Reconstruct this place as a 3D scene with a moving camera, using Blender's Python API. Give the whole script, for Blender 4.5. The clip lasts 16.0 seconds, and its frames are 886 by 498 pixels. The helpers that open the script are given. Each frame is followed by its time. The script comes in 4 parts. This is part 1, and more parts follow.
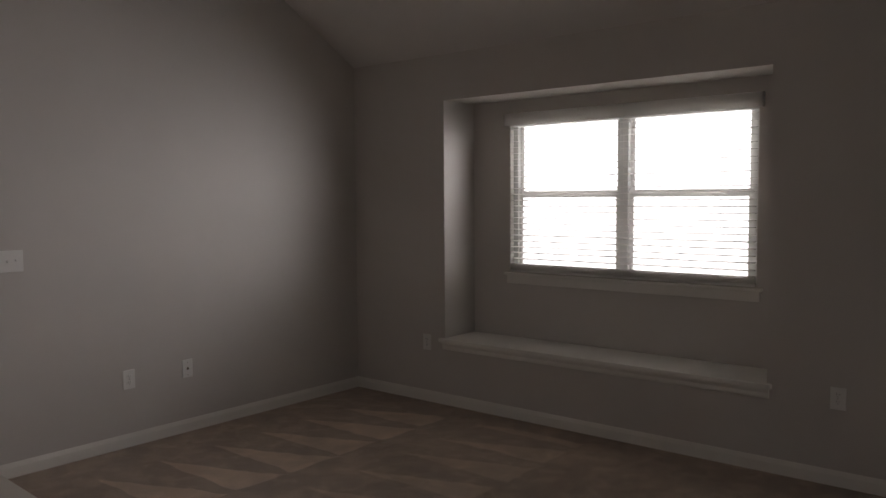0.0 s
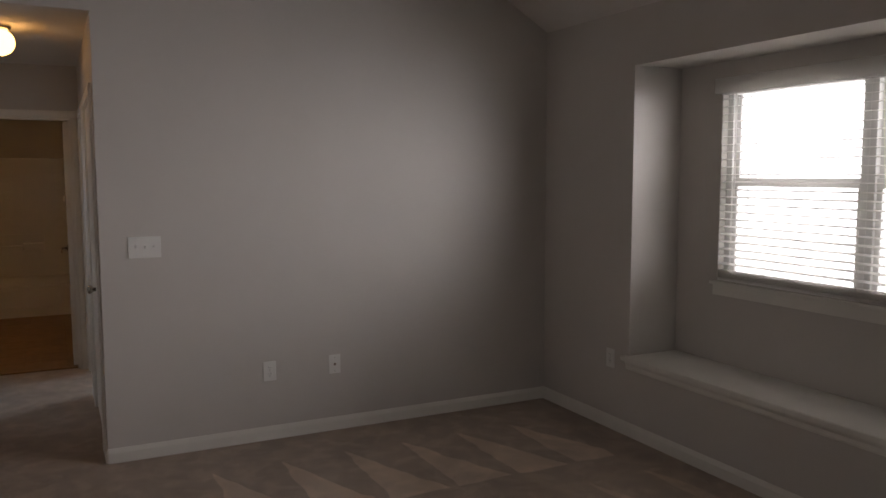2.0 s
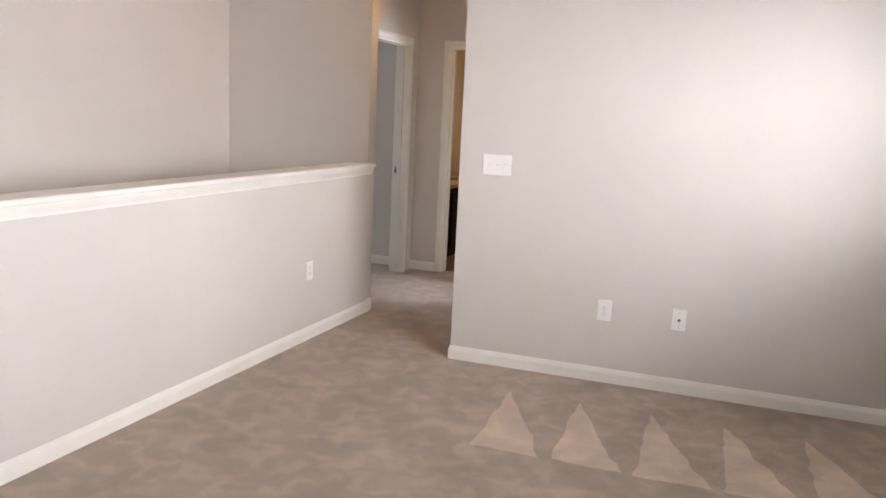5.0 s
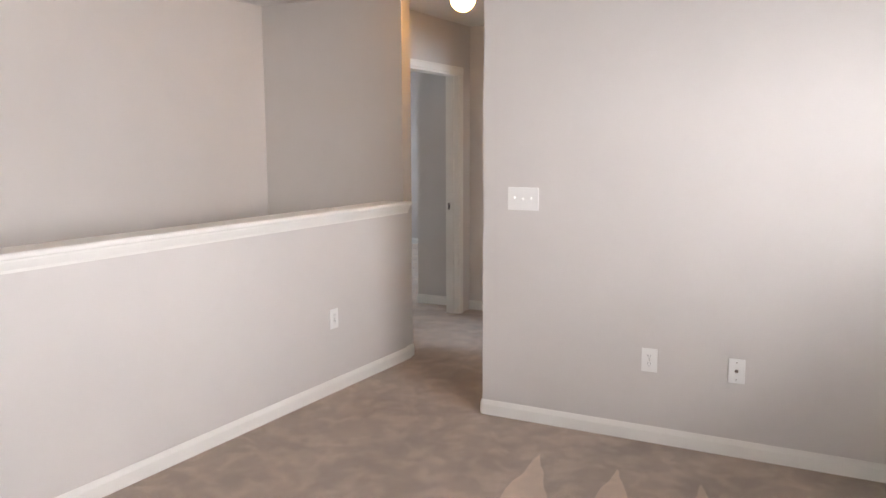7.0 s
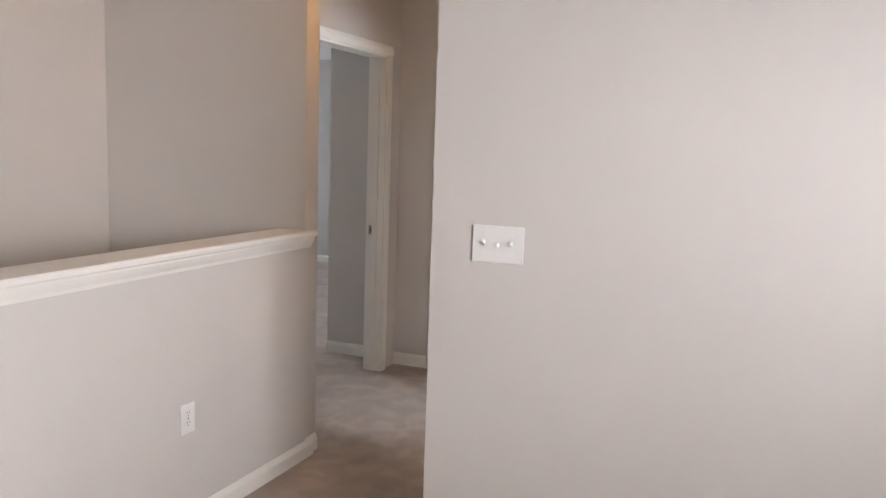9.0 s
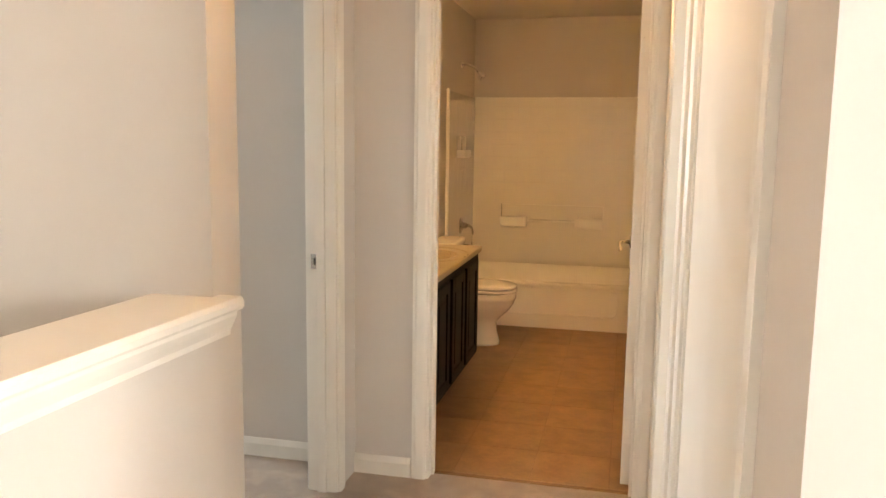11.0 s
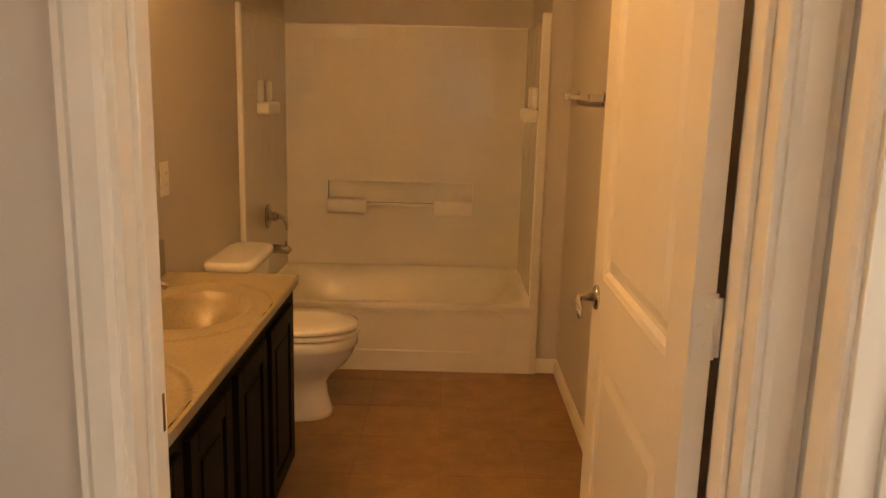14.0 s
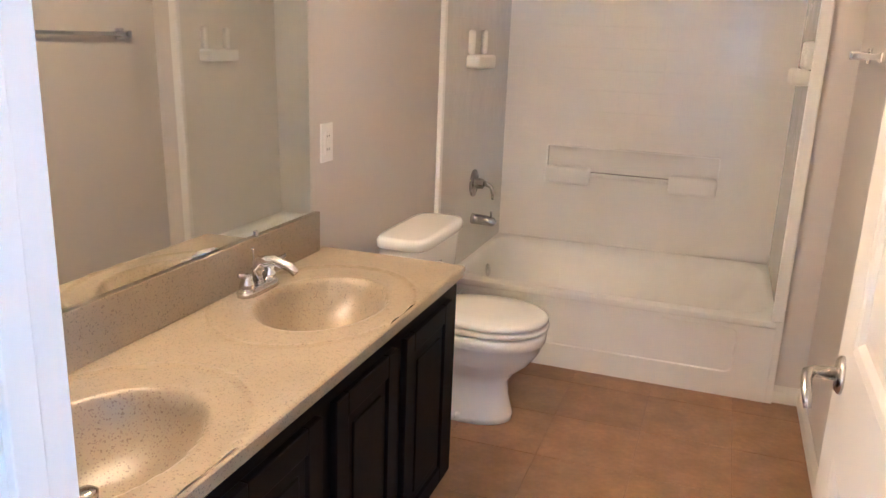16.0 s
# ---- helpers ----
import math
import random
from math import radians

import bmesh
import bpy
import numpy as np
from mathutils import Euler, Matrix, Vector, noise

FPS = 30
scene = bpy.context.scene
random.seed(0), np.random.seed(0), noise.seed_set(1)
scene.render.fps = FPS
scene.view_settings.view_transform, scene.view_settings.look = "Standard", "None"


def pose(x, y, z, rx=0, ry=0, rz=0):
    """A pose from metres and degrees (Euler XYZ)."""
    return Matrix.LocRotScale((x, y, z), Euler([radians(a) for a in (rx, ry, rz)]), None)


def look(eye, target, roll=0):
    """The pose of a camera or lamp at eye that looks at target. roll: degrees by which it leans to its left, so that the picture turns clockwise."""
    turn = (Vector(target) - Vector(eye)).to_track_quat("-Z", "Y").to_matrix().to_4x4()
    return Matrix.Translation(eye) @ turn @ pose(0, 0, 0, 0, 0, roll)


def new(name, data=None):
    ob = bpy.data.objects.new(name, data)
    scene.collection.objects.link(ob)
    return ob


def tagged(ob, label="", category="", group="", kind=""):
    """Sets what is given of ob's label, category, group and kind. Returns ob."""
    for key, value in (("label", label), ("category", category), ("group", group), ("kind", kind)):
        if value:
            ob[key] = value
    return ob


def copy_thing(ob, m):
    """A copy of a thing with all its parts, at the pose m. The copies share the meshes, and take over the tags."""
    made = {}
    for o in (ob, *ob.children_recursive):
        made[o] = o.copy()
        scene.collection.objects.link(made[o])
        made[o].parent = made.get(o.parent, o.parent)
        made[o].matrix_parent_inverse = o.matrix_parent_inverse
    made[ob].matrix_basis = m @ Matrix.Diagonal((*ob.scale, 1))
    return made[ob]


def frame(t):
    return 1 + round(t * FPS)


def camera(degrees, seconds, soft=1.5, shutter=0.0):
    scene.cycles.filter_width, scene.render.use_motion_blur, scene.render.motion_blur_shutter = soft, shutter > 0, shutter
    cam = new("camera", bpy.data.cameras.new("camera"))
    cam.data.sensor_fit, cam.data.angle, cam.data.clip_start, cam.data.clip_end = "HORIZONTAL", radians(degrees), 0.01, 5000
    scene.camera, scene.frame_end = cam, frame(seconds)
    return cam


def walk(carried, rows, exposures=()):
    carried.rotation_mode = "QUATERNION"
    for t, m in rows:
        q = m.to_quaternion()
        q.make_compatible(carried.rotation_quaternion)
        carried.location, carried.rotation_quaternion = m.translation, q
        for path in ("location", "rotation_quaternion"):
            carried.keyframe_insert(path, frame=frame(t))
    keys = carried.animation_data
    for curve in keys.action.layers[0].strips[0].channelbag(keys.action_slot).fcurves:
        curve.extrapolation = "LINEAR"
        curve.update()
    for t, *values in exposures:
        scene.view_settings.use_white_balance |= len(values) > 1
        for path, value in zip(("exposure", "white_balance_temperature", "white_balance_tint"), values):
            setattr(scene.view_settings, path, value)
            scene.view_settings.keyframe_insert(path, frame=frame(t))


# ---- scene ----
cam = camera(59.0, 16.0)
PATH = [
    (0, (-1.555, -4.581, 1.538), (-0.015, -3.312, 1.408), -0.4),
    (0.5, (-1.28, -4.639, 1.52), (0.158, -3.256, 1.384), -1.5),
    (1, (-0.884, -4.712, 1.557), (0.337, -3.141, 1.358), 0.7),
    (1.5, (-0.576, -4.67, 1.53), (0.466, -2.971, 1.366), -1.3),
    (2, (-0.216, -4.634, 1.61), (0.671, -2.851, 1.419), -0.1),
    (2.5, (0.168, -4.69, 1.598), (0.745, -2.79, 1.391), 1.0),
    (3, (0.445, -4.655, 1.574), (0.829, -2.718, 1.255), -1.6),
    (3.5, (0.682, -4.58, 1.556), (0.807, -2.61, 1.256), 1.6),
    (4, (0.941, -4.571, 1.5), (0.715, -2.604, 1.219), 2.2),
    (4.5, (1.194, -4.551, 1.508), (0.816, -2.616, 1.172), 1.1),
    (5, (1.436, -4.423, 1.507), (0.798, -2.56, 1.157), 2.8),
    (7.5, (1.752, -3.552, 1.52), (0.801, -1.811, 1.268), 0.7),
    (8, (1.54, -3.162, 1.546), (0.552, -1.437, 1.322), 2.0),
    (8.5, (1.222, -2.759, 1.551), (0.363, -0.966, 1.335), 2.1),
    (8.7, (1.119, -2.612, 1.539), (0.331, -0.79, 1.298), 2.0),
    (10.8, (-0.032, -0.825, 1.436), (-0.569, 1.077, 1.13), 1.1),
    (11, (-0.146, -0.642, 1.413), (-0.595, 1.288, 1.143), 0.8),
    (11.5, (-0.405, -0.199, 1.455), (-0.5, 1.773, 1.135), 0.4),
    (12, (-0.493, 0.151, 1.433), (-0.512, 2.117, 1.068), -0.0),
    (12.5, (-0.553, 0.444, 1.422), (-0.484, 2.399, 1.007), 1.0),
    (13, (-0.58, 0.818, 1.426), (-0.363, 2.773, 1.064), 2.1),
    (13.5, (-0.563, 1.094, 1.421), (-0.342, 3.045, 1.041), 1.6),
    (14, (-0.489, 1.418, 1.424), (-0.494, 3.379, 1.033), 1.5),
    (14.5, (-0.478, 1.654, 1.41), (-0.599, 3.597, 0.951), 2.2),
    (15, (-0.488, 1.933, 1.41), (-0.68, 3.87, 0.954), 2.9),
    (15.5, (-0.412, 2.002, 1.427), (-0.911, 3.876, 0.941), 3.7),
    (16, (-0.334, 1.997, 1.434), (-0.97, 3.819, 0.908), 2.2),
]
EXPOSURES = [
    (0.0, -2.68, 7200, 20), (1.0, -2.68, 7200, 19), (2.0, -2.42, 7200, 20), (3.0, -1.83, 7500, 20), (3.5, -1.1, 7300, 20), (4.0, -0.95, 7100, 20),
    (5.0, -0.22, 7000, 19), (7.5, -0.42, 6900, 19), (8.7, -0.50, 6900, 19), (10.2, 0.0, 7300, 17), (10.8, 0.6, 8200, 15), (11.6, 0.6, 8100, 15), (12.0, -0.12, 8300, 19), (12.5, -0.72, 8400, 23),
    (13.0, -1.2, 8800, 24), (13.5, -1.1, 9600, 26), (14.0, 0.0, 10900, 24), (14.5, 0.50, 7400, 21), (15.0, 0.88, 5100, 15), (15.5, 1.03, 4450, 13), (16.0, 1.25, 4480, 13)]
walk(cam, [(t, look(eye, target, roll)) for t, eye, target, roll in PATH], EXPOSURES)

# ---- world and light ----
world = bpy.data.worlds.new("sky")
scene.world = world
world.use_nodes = True
wn = world.node_tree.nodes
sky = wn.new("ShaderNodeTexSky")
sky.sky_type, sky.sun_disc, sky.sun_elevation, sky.sun_rotation = "NISHITA", False, radians(50), radians(10)
wn["Background"].inputs["Strength"].default_value = 0.12
world.node_tree.links.new(sky.outputs["Color"], wn["Background"].inputs["Color"])
sun = new("sun", bpy.data.lights.new("sun", "SUN"))
sun.data.energy, sun.data.angle, sun.data.color = 3.0, radians(0.5), (1.0, 0.95, 0.88)
sun.matrix_basis = look((3, 14, 18), (0, 0, 0))


def area_lamp(name, eye, target, sx, sy, watts, color):
    lamp = new(name, bpy.data.lights.new(name, "AREA"))
    lamp.data.shape, lamp.data.size, lamp.data.size_y, lamp.data.energy, lamp.data.color = "RECTANGLE", sx, sy, watts, color
    lamp.matrix_basis = look(eye, target)
    return lamp


YS_WIN = -6.62
DAY = (0.86, 0.93, 1.0)
# sky above and the dimmer ground below, seen through the window of the living room
area_lamp("daylight_living_sky", (3.367, -2.156, 1.83), (0, -2.156, 1.83), 1.77, 0.54, 240, DAY)
area_lamp("daylight_living_ground", (3.367, -2.156, 1.27), (0, -2.156, 1.27), 1.77, 0.56, 75, DAY)
area_lamp("daylight_south", (0.60, YS_WIN, 1.50), (0.60, 0, 1.2), 1.8, 1.4, 9, DAY)
area_lamp("daylight_bedroom", (4.30, 3.60, 1.55), (0, 3.60, 1.4), 1.6, 1.3, 330, (0.62, 0.82, 1.0))
area_lamp("daylight_left_room", (-5.30, 3.60, 1.55), (0, 3.60, 1.4), 1.6, 1.3, 115, (0.66, 0.83, 1.0))

# ---- materials ----


def mat(name, base, rough=0.6, metal=0.0, vary=0.06, scale=3.0, grain=120.0, bump=0.05, dist=0.002, coat=0.0, fine=0.0):
    m = bpy.data.materials.new(name)
    m.use_nodes = True
    n, l = m.node_tree.nodes, m.node_tree.links
    b = n["Principled BSDF"]
    b.inputs["Roughness"].default_value, b.inputs["Metallic"].default_value = rough, metal
    b.inputs["Coat Weight"].default_value = coat
    tc = n.new("ShaderNodeTexCoord")
    big = n.new("ShaderNodeTexNoise")
    big.inputs["Scale"].default_value, big.inputs["Detail"].default_value = scale, 3.0
    small = n.new("ShaderNodeTexNoise")
    small.inputs["Scale"].default_value, small.inputs["Detail"].default_value = grain, 4.0
    geo = n.new("ShaderNodeNewGeometry")
    for t in (big, small):
        l.new(geo.outputs["Position"], t.inputs["Vector"])
    ramp = n.new("ShaderNodeMapRange")
    ramp.inputs["To Min"].default_value, ramp.inputs["To Max"].default_value = 1 - vary, 1 + vary
    ramp.inputs["From Min"].default_value, ramp.inputs["From Max"].default_value = 0.3, 0.7
    l.new(big.outputs["Fac"], ramp.inputs["Value"])
    ramp2 = n.new("ShaderNodeMapRange")
    ramp2.inputs["To Min"].default_value, ramp2.inputs["To Max"].default_value = 1 - fine, 1 + fine
    ramp2.inputs["From Min"].default_value, ramp2.inputs["From Max"].default_value = 0.3, 0.7
    l.new(small.outputs["Fac"], ramp2.inputs["Value"])
    mul = n.new("ShaderNodeMath")
    mul.operation = "MULTIPLY"
    l.new(ramp.outputs["Result"], mul.inputs[0])
    l.new(ramp2.outputs["Result"], mul.inputs[1])
    mix = n.new("ShaderNodeVectorMath")
    mix.operation = "SCALE"
    mix.inputs[0].default_value = base
    l.new(mul.outputs["Value"], mix.inputs["Scale"])
    l.new(mix.outputs["Vector"], b.inputs["Base Color"])
    if bump:
        bp = n.new("ShaderNodeBump")
        bp.inputs["Strength"].default_value, bp.inputs["Distance"].default_value = bump, dist
        l.new(small.outputs["Fac"], bp.inputs["Height"])
        l.new(bp.outputs["Normal"], b.inputs["Normal"])
    return m


def glow(name, color, strength):
    m = bpy.data.materials.new(name)
    m.use_nodes = True
    b = m.node_tree.nodes["Principled BSDF"]
    b.inputs["Base Color"].default_value = (0.9, 0.85, 0.75, 1)
    b.inputs["Emission Color"].default_value = (*color, 1)
    b.inputs["Emission Strength"].default_value = strength
    return m


def math_node(n, l, op, a, b=None, c=None):
    k = n.new("ShaderNodeMath")
    k.operation = op
    for i, v in enumerate((a, b, c)):
        if v is None:
            continue
        if isinstance(v, (int, float)):
            k.inputs[i].default_value = v
        else:
            l.new(v, k.inputs[i])
    return k.outputs["Value"]


WALL = mat("greige_paint", (0.60, 0.565, 0.53), 0.75, vary=0.025, scale=1.6, grain=160, bump=0.12, dist=0.001)
CEIL = mat("ceiling_paint", (0.70, 0.67, 0.64), 0.9, vary=0.03, scale=2, grain=90, bump=0.3, dist=0.003)
TRIM = mat("white_trim_paint", (0.78, 0.76, 0.71), 0.38, vary=0.03, scale=4, grain=60, bump=0.03)
DOORP = mat("white_door_paint", (0.78, 0.75, 0.69), 0.42, vary=0.03, scale=3, grain=200, bump=0.06, dist=0.0006)
PLATE = mat("white_plastic", (0.80, 0.79, 0.76), 0.35, vary=0.02, bump=0)
# near-black colour stands in for shade inside slots, latch holes and seat gaps
DARK = mat("opening_shade", (0.03, 0.028, 0.025), 0.6, bump=0)
CHROME = mat("chrome", (0.78, 0.78, 0.80), 0.08, 1.0, vary=0.02, bump=0)
DARKCHROME = mat("dark_chrome", (0.36, 0.34, 0.32), 0.14, 1.0, vary=0.05, bump=0)
NICKEL = mat("satin_nickel", (0.55, 0.53, 0.50), 0.25, 1.0, vary=0.04, bump=0)
BRONZE = mat("dark_bronze", (0.10, 0.08, 0.06), 0.35, 0.8, bump=0)
PORC = mat("white_porcelain", (0.84, 0.83, 0.80), 0.10, vary=0.015, bump=0, coat=0.4)
ACRYL = mat("white_acrylic", (0.80, 0.79, 0.75), 0.34, vary=0.02, bump=0, coat=0.1)
ESP = mat("espresso_wood", (0.006, 0.0042, 0.0042), 0.55, vary=0.3, scale=9, grain=140, bump=0.05)
ESP.node_tree.nodes["Principled BSDF"].inputs["Specular IOR Level"].default_value = 0.08
VINYL = mat("white_vinyl", (0.80, 0.80, 0.78), 0.4, vary=0.02, bump=0)
SLAT = mat("blind_slat", (0.86, 0.85, 0.83), 0.45, vary=0.02, bump=0)
sn, sl = SLAT.node_tree.nodes, SLAT.node_tree.links
trans, blend = sn.new("ShaderNodeBsdfTranslucent"), sn.new("ShaderNodeMixShader")
trans.inputs["Color"].default_value, blend.inputs["Fac"].default_value = (0.90, 0.89, 0.87, 1), 0.7
sl.new(sn["Principled BSDF"].outputs["BSDF"], blend.inputs[1])
sl.new(trans.outputs["BSDF"], blend.inputs[2])
sl.new(blend.outputs["Shader"], sn["Material Output"].inputs["Surface"])
GLOBE = glow("lamp_globe", (1.0, 0.54, 0.16), 34.0)
STAIR_GLOBE = glow("stair_lamp_globe", (1.0, 0.54, 0.18), 17.0)
BULB = glow("vanity_bulb", (1.0, 0.60, 0.25), 142.0)


def carpet_material():
    m = mat("beige_carpet", (0.425, 0.322, 0.247), 0.95, vary=0.16, scale=2.6, grain=420, bump=0.9, dist=0.006, fine=0.35)
    n, l = m.node_tree.nodes, m.node_tree.links
    b = n["Principled BSDF"]
    b.inputs["Sheen Weight"].default_value = 0.25
    geo = n.new("ShaderNodeNewGeometry")
    wob = n.new("ShaderNodeTexNoise")
    wob.inputs["Scale"].default_value, wob.inputs["Detail"].default_value = 5.0, 3.0
    l.new(geo.outputs["Position"], wob.inputs["Vector"])
    sep = n.new("ShaderNodeSeparateXYZ")
    l.new(geo.outputs["Position"], sep.inputs["Vector"])
    w = math_node(n, l, "MULTIPLY", math_node(n, l, "SUBTRACT", wob.outputs["Fac"], 0.5), 0.065)
    x = math_node(n, l, "ADD", sep.outputs["X"], w)
    y = math_node(n, l, "ADD", sep.outputs["Y"], w)
    # wedge-shaped vacuum strokes along the outlet wall: each widens away from the wall
    v = math_node(n, l, "DIVIDE", math_node(n, l, "MULTIPLY", math_node(n, l, "ADD", y, 0.40), -1.0), 0.76)
    u = math_node(n, l, "FRACT", math_node(n, l, "DIVIDE", math_node(n, l, "SUBTRACT", x, 0.495), 0.37))
    wedge = math_node(n, l, "LESS_THAN", u, math_node(n, l, "MULTIPLY", v, 0.86))
    inside = math_node(n, l, "MULTIPLY", math_node(n, l, "GREATER_THAN", v, 0.0), math_node(n, l, "LESS_THAN", v, 1.0))
    band = math_node(n, l, "MULTIPLY", math_node(n, l, "GREATER_THAN", x, 0.47), math_node(n, l, "LESS_THAN", x, 2.62))
    wedge = math_node(n, l, "MULTIPLY", math_node(n, l, "MULTIPLY", wedge, inside), band)
    # a fainter second row behind the first
    v2 = math_node(n, l, "DIVIDE", math_node(n, l, "MULTIPLY", math_node(n, l, "ADD", y, 1.40), -1.0), 0.80)
    u2 = math_node(n, l, "FRACT", math_node(n, l, "DIVIDE", math_node(n, l, "SUBTRACT", x, 0.755), 0.37))
    row2 = math_node(n, l, "LESS_THAN", u2, math_node(n, l, "MULTIPLY", v2, 0.72))
    in2 = math_node(n, l, "MULTIPLY", math_node(n, l, "GREATER_THAN", v2, 0.0), math_node(n, l, "LESS_THAN", v2, 1.0))
    band2 = math_node(n, l, "MULTIPLY", math_node(n, l, "GREATER_THAN", x, 1.12), math_node(n, l, "LESS_THAN", x, 2.70))
    row2 = math_node(n, l, "MULTIPLY", math_node(n, l, "MULTIPLY", row2, in2), math_node(n, l, "MULTIPLY", band2, 0.6))
    wedge = math_node(n, l, "MAXIMUM", wedge, row2)
    # parallel strokes in the bedroom
    d = math_node(n, l, "ADD", math_node(n, l, "SUBTRACT", x, 2.09), math_node(n, l, "MULTIPLY", y, 0.05))
    wide = math_node(n, l, "ADD", 0.16, math_node(n, l, "MULTIPLY", math_node(n, l, "SUBTRACT", 5.8, y), 0.13))
    s = math_node(n, l, "LESS_THAN", math_node(n, l, "FRACT", math_node(n, l, "DIVIDE", d, 0.32)), wide)
    bed = math_node(n, l, "MULTIPLY", math_node(n, l, "GREATER_THAN", x, 0.3), math_node(n, l, "GREATER_THAN", y, 3.2))
    s = math_node(n, l, "MULTIPLY", s, bed)
    # trodden patches
    tr = n.new("ShaderNodeTexNoise")
    tr.inputs["Scale"].default_value, tr.inputs["Detail"].default_value, tr.inputs["Distortion"].default_value = 8.5, 7.0, 0.5
    l.new(geo.outputs["Position"], tr.inputs["Vector"])
    p = n.new("ShaderNodeMapRange")
    p.inputs["From Min"].default_value, p.inputs["From Max"].default_value = 0.46, 0.62
    l.new(tr.outputs["Fac"], p.inputs["Value"])
    patch = math_node(n, l, "MULTIPLY", p.outputs["Result"], 0.20)
    nap = math_node(n, l, "ADD", math_node(n, l, "ADD", math_node(n, l, "MULTIPLY", wedge, 0.50), math_node(n, l, "MULTIPLY", s, 0.28)), patch)
    gain = math_node(n, l, "ADD", nap, 0.85)
    old = b.inputs["Base Color"].links[0].from_socket
    sc = n.new("ShaderNodeVectorMath")
    sc.operation = "SCALE"
    l.new(old, sc.inputs[0])
    l.new(gain, sc.inputs["Scale"])
    l.new(sc.outputs["Vector"], b.inputs["Base Color"])
    return m


CARPET = carpet_material()


def counter_material():
    m = mat("speckled_cultured_marble", (0.282, 0.232, 0.160), 0.36, vary=0.06, scale=8, grain=200, bump=0, coat=0.05)
    n, l = m.node_tree.nodes, m.node_tree.links
    b = n["Principled BSDF"]
    geo = n.new("ShaderNodeNewGeometry")
    old = b.inputs["Base Color"].links[0].from_socket
    for scale, lo, col in ((165, 0.33, (0.075, 0.045, 0.028, 1)), (250, 0.34, (0.13, 0.085, 0.055, 1))):
        vor = n.new("ShaderNodeTexVoronoi")
        vor.inputs["Scale"].default_value = scale
        l.new(geo.outputs["Position"], vor.inputs["Vector"])
        big = n.new("ShaderNodeTexNoise")
        big.inputs["Scale"].default_value = scale * 0.6
        l.new(geo.outputs["Position"], big.inputs["Vector"])
        less = math_node(n, l, "MULTIPLY", math_node(n, l, "LESS_THAN", vor.outputs["Distance"], lo), math_node(n, l, "GREATER_THAN", big.outputs["Fac"], 0.53))
        mx = n.new("ShaderNodeMix")
        mx.data_type = "RGBA"
        l.new(math_node(n, l, "MULTIPLY", less, 0.5), mx.inputs["Factor"])
        l.new(old, mx.inputs["A"])
        mx.inputs["B"].default_value = col
        old = mx.outputs["Result"]
    l.new(old, b.inputs["Base Color"])
    return m


MARBLE = counter_material()


def tile_material():
    m = mat("tan_floor_tile", (0.27, 0.155, 0.077), 0.42, vary=0.16, scale=9, grain=60, bump=0.1, dist=0.001, fine=0.08)
    n, l = m.node_tree.nodes, m.node_tree.links
    b = n["Principled BSDF"]
    info = n.new("ShaderNodeObjectInfo")
    mr = n.new("ShaderNodeMapRange")
    mr.inputs["To Min"].default_value, mr.inputs["To Max"].default_value = 0.90, 1.08
    l.new(info.outputs["Random"], mr.inputs["Value"])
    sc = n.new("ShaderNodeVectorMath")
    sc.operation = "SCALE"
    l.new(b.inputs["Base Color"].links[0].from_socket, sc.inputs[0])
    l.new(mr.outputs["Result"], sc.inputs["Scale"])
    l.new(sc.outputs["Vector"], b.inputs["Base Color"])
    return m


TILE = tile_material()
GROUT = mat("tan_grout", (0.235, 0.135, 0.068), 0.8, vary=0.1, bump=0.1)


def surround_material(name, run):
    """Moulded wall panel with a relief of square tiles."""
    m = mat(name, (0.78, 0.76, 0.71), 0.14, vary=0.02, bump=0, coat=0.3)
    n, l = m.node_tree.nodes, m.node_tree.links
    b = n["Principled BSDF"]
    geo = n.new("ShaderNodeNewGeometry")
    sep = n.new("ShaderNodeSeparateXYZ")
    l.new(geo.outputs["Position"], sep.inputs["Vector"])
    grooves = None
    for axis in (run, "Z"):
        f = math_node(n, l, "FRACT", math_node(n, l, "DIVIDE", sep.outputs[axis], 0.108))
        g = math_node(n, l, "ABSOLUTE", math_node(n, l, "SUBTRACT", f, 0.5))
        g = math_node(n, l, "GREATER_THAN", g, 0.472)
        grooves = g if grooves is None else math_node(n, l, "MAXIMUM", grooves, g)
    noi = n.new("ShaderNodeTexNoise")
    noi.inputs["Scale"].default_value = 7.0
    l.new(geo.outputs["Position"], noi.inputs["Vector"])
    h = math_node(n, l, "ADD", math_node(n, l, "MULTIPLY", grooves, -1.0), math_node(n, l, "MULTIPLY", noi.outputs["Fac"], 2.0))
    high = math_node(n, l, "MULTIPLY", h, math_node(n, l, "GREATER_THAN", sep.outputs["Z"], 0.98))
    bp = n.new("ShaderNodeBump")
    bp.inputs["Strength"].default_value, bp.inputs["Distance"].default_value = 0.8, 0.003
    l.new(high, bp.inputs["Height"])
    l.new(bp.outputs["Normal"], b.inputs["Normal"])
    return m


PANEL = surround_material("moulded_tile_panel", "X")
SIDE_PANEL = surround_material("moulded_tile_side_panel", "Y")
MIRROR = mat("mirror_silver", (0.86, 0.88, 0.86), 0.015, 1.0, vary=0.0, bump=0)
GLASS = bpy.data.materials.new("window_glass")
GLASS.use_nodes = True
gb = GLASS.node_tree.nodes["Principled BSDF"]
gb.inputs["Transmission Weight"].default_value, gb.inputs["Roughness"].default_value, gb.inputs["IOR"].default_value = 1.0, 0.0, 1.05

# ---- mesh helpers ----


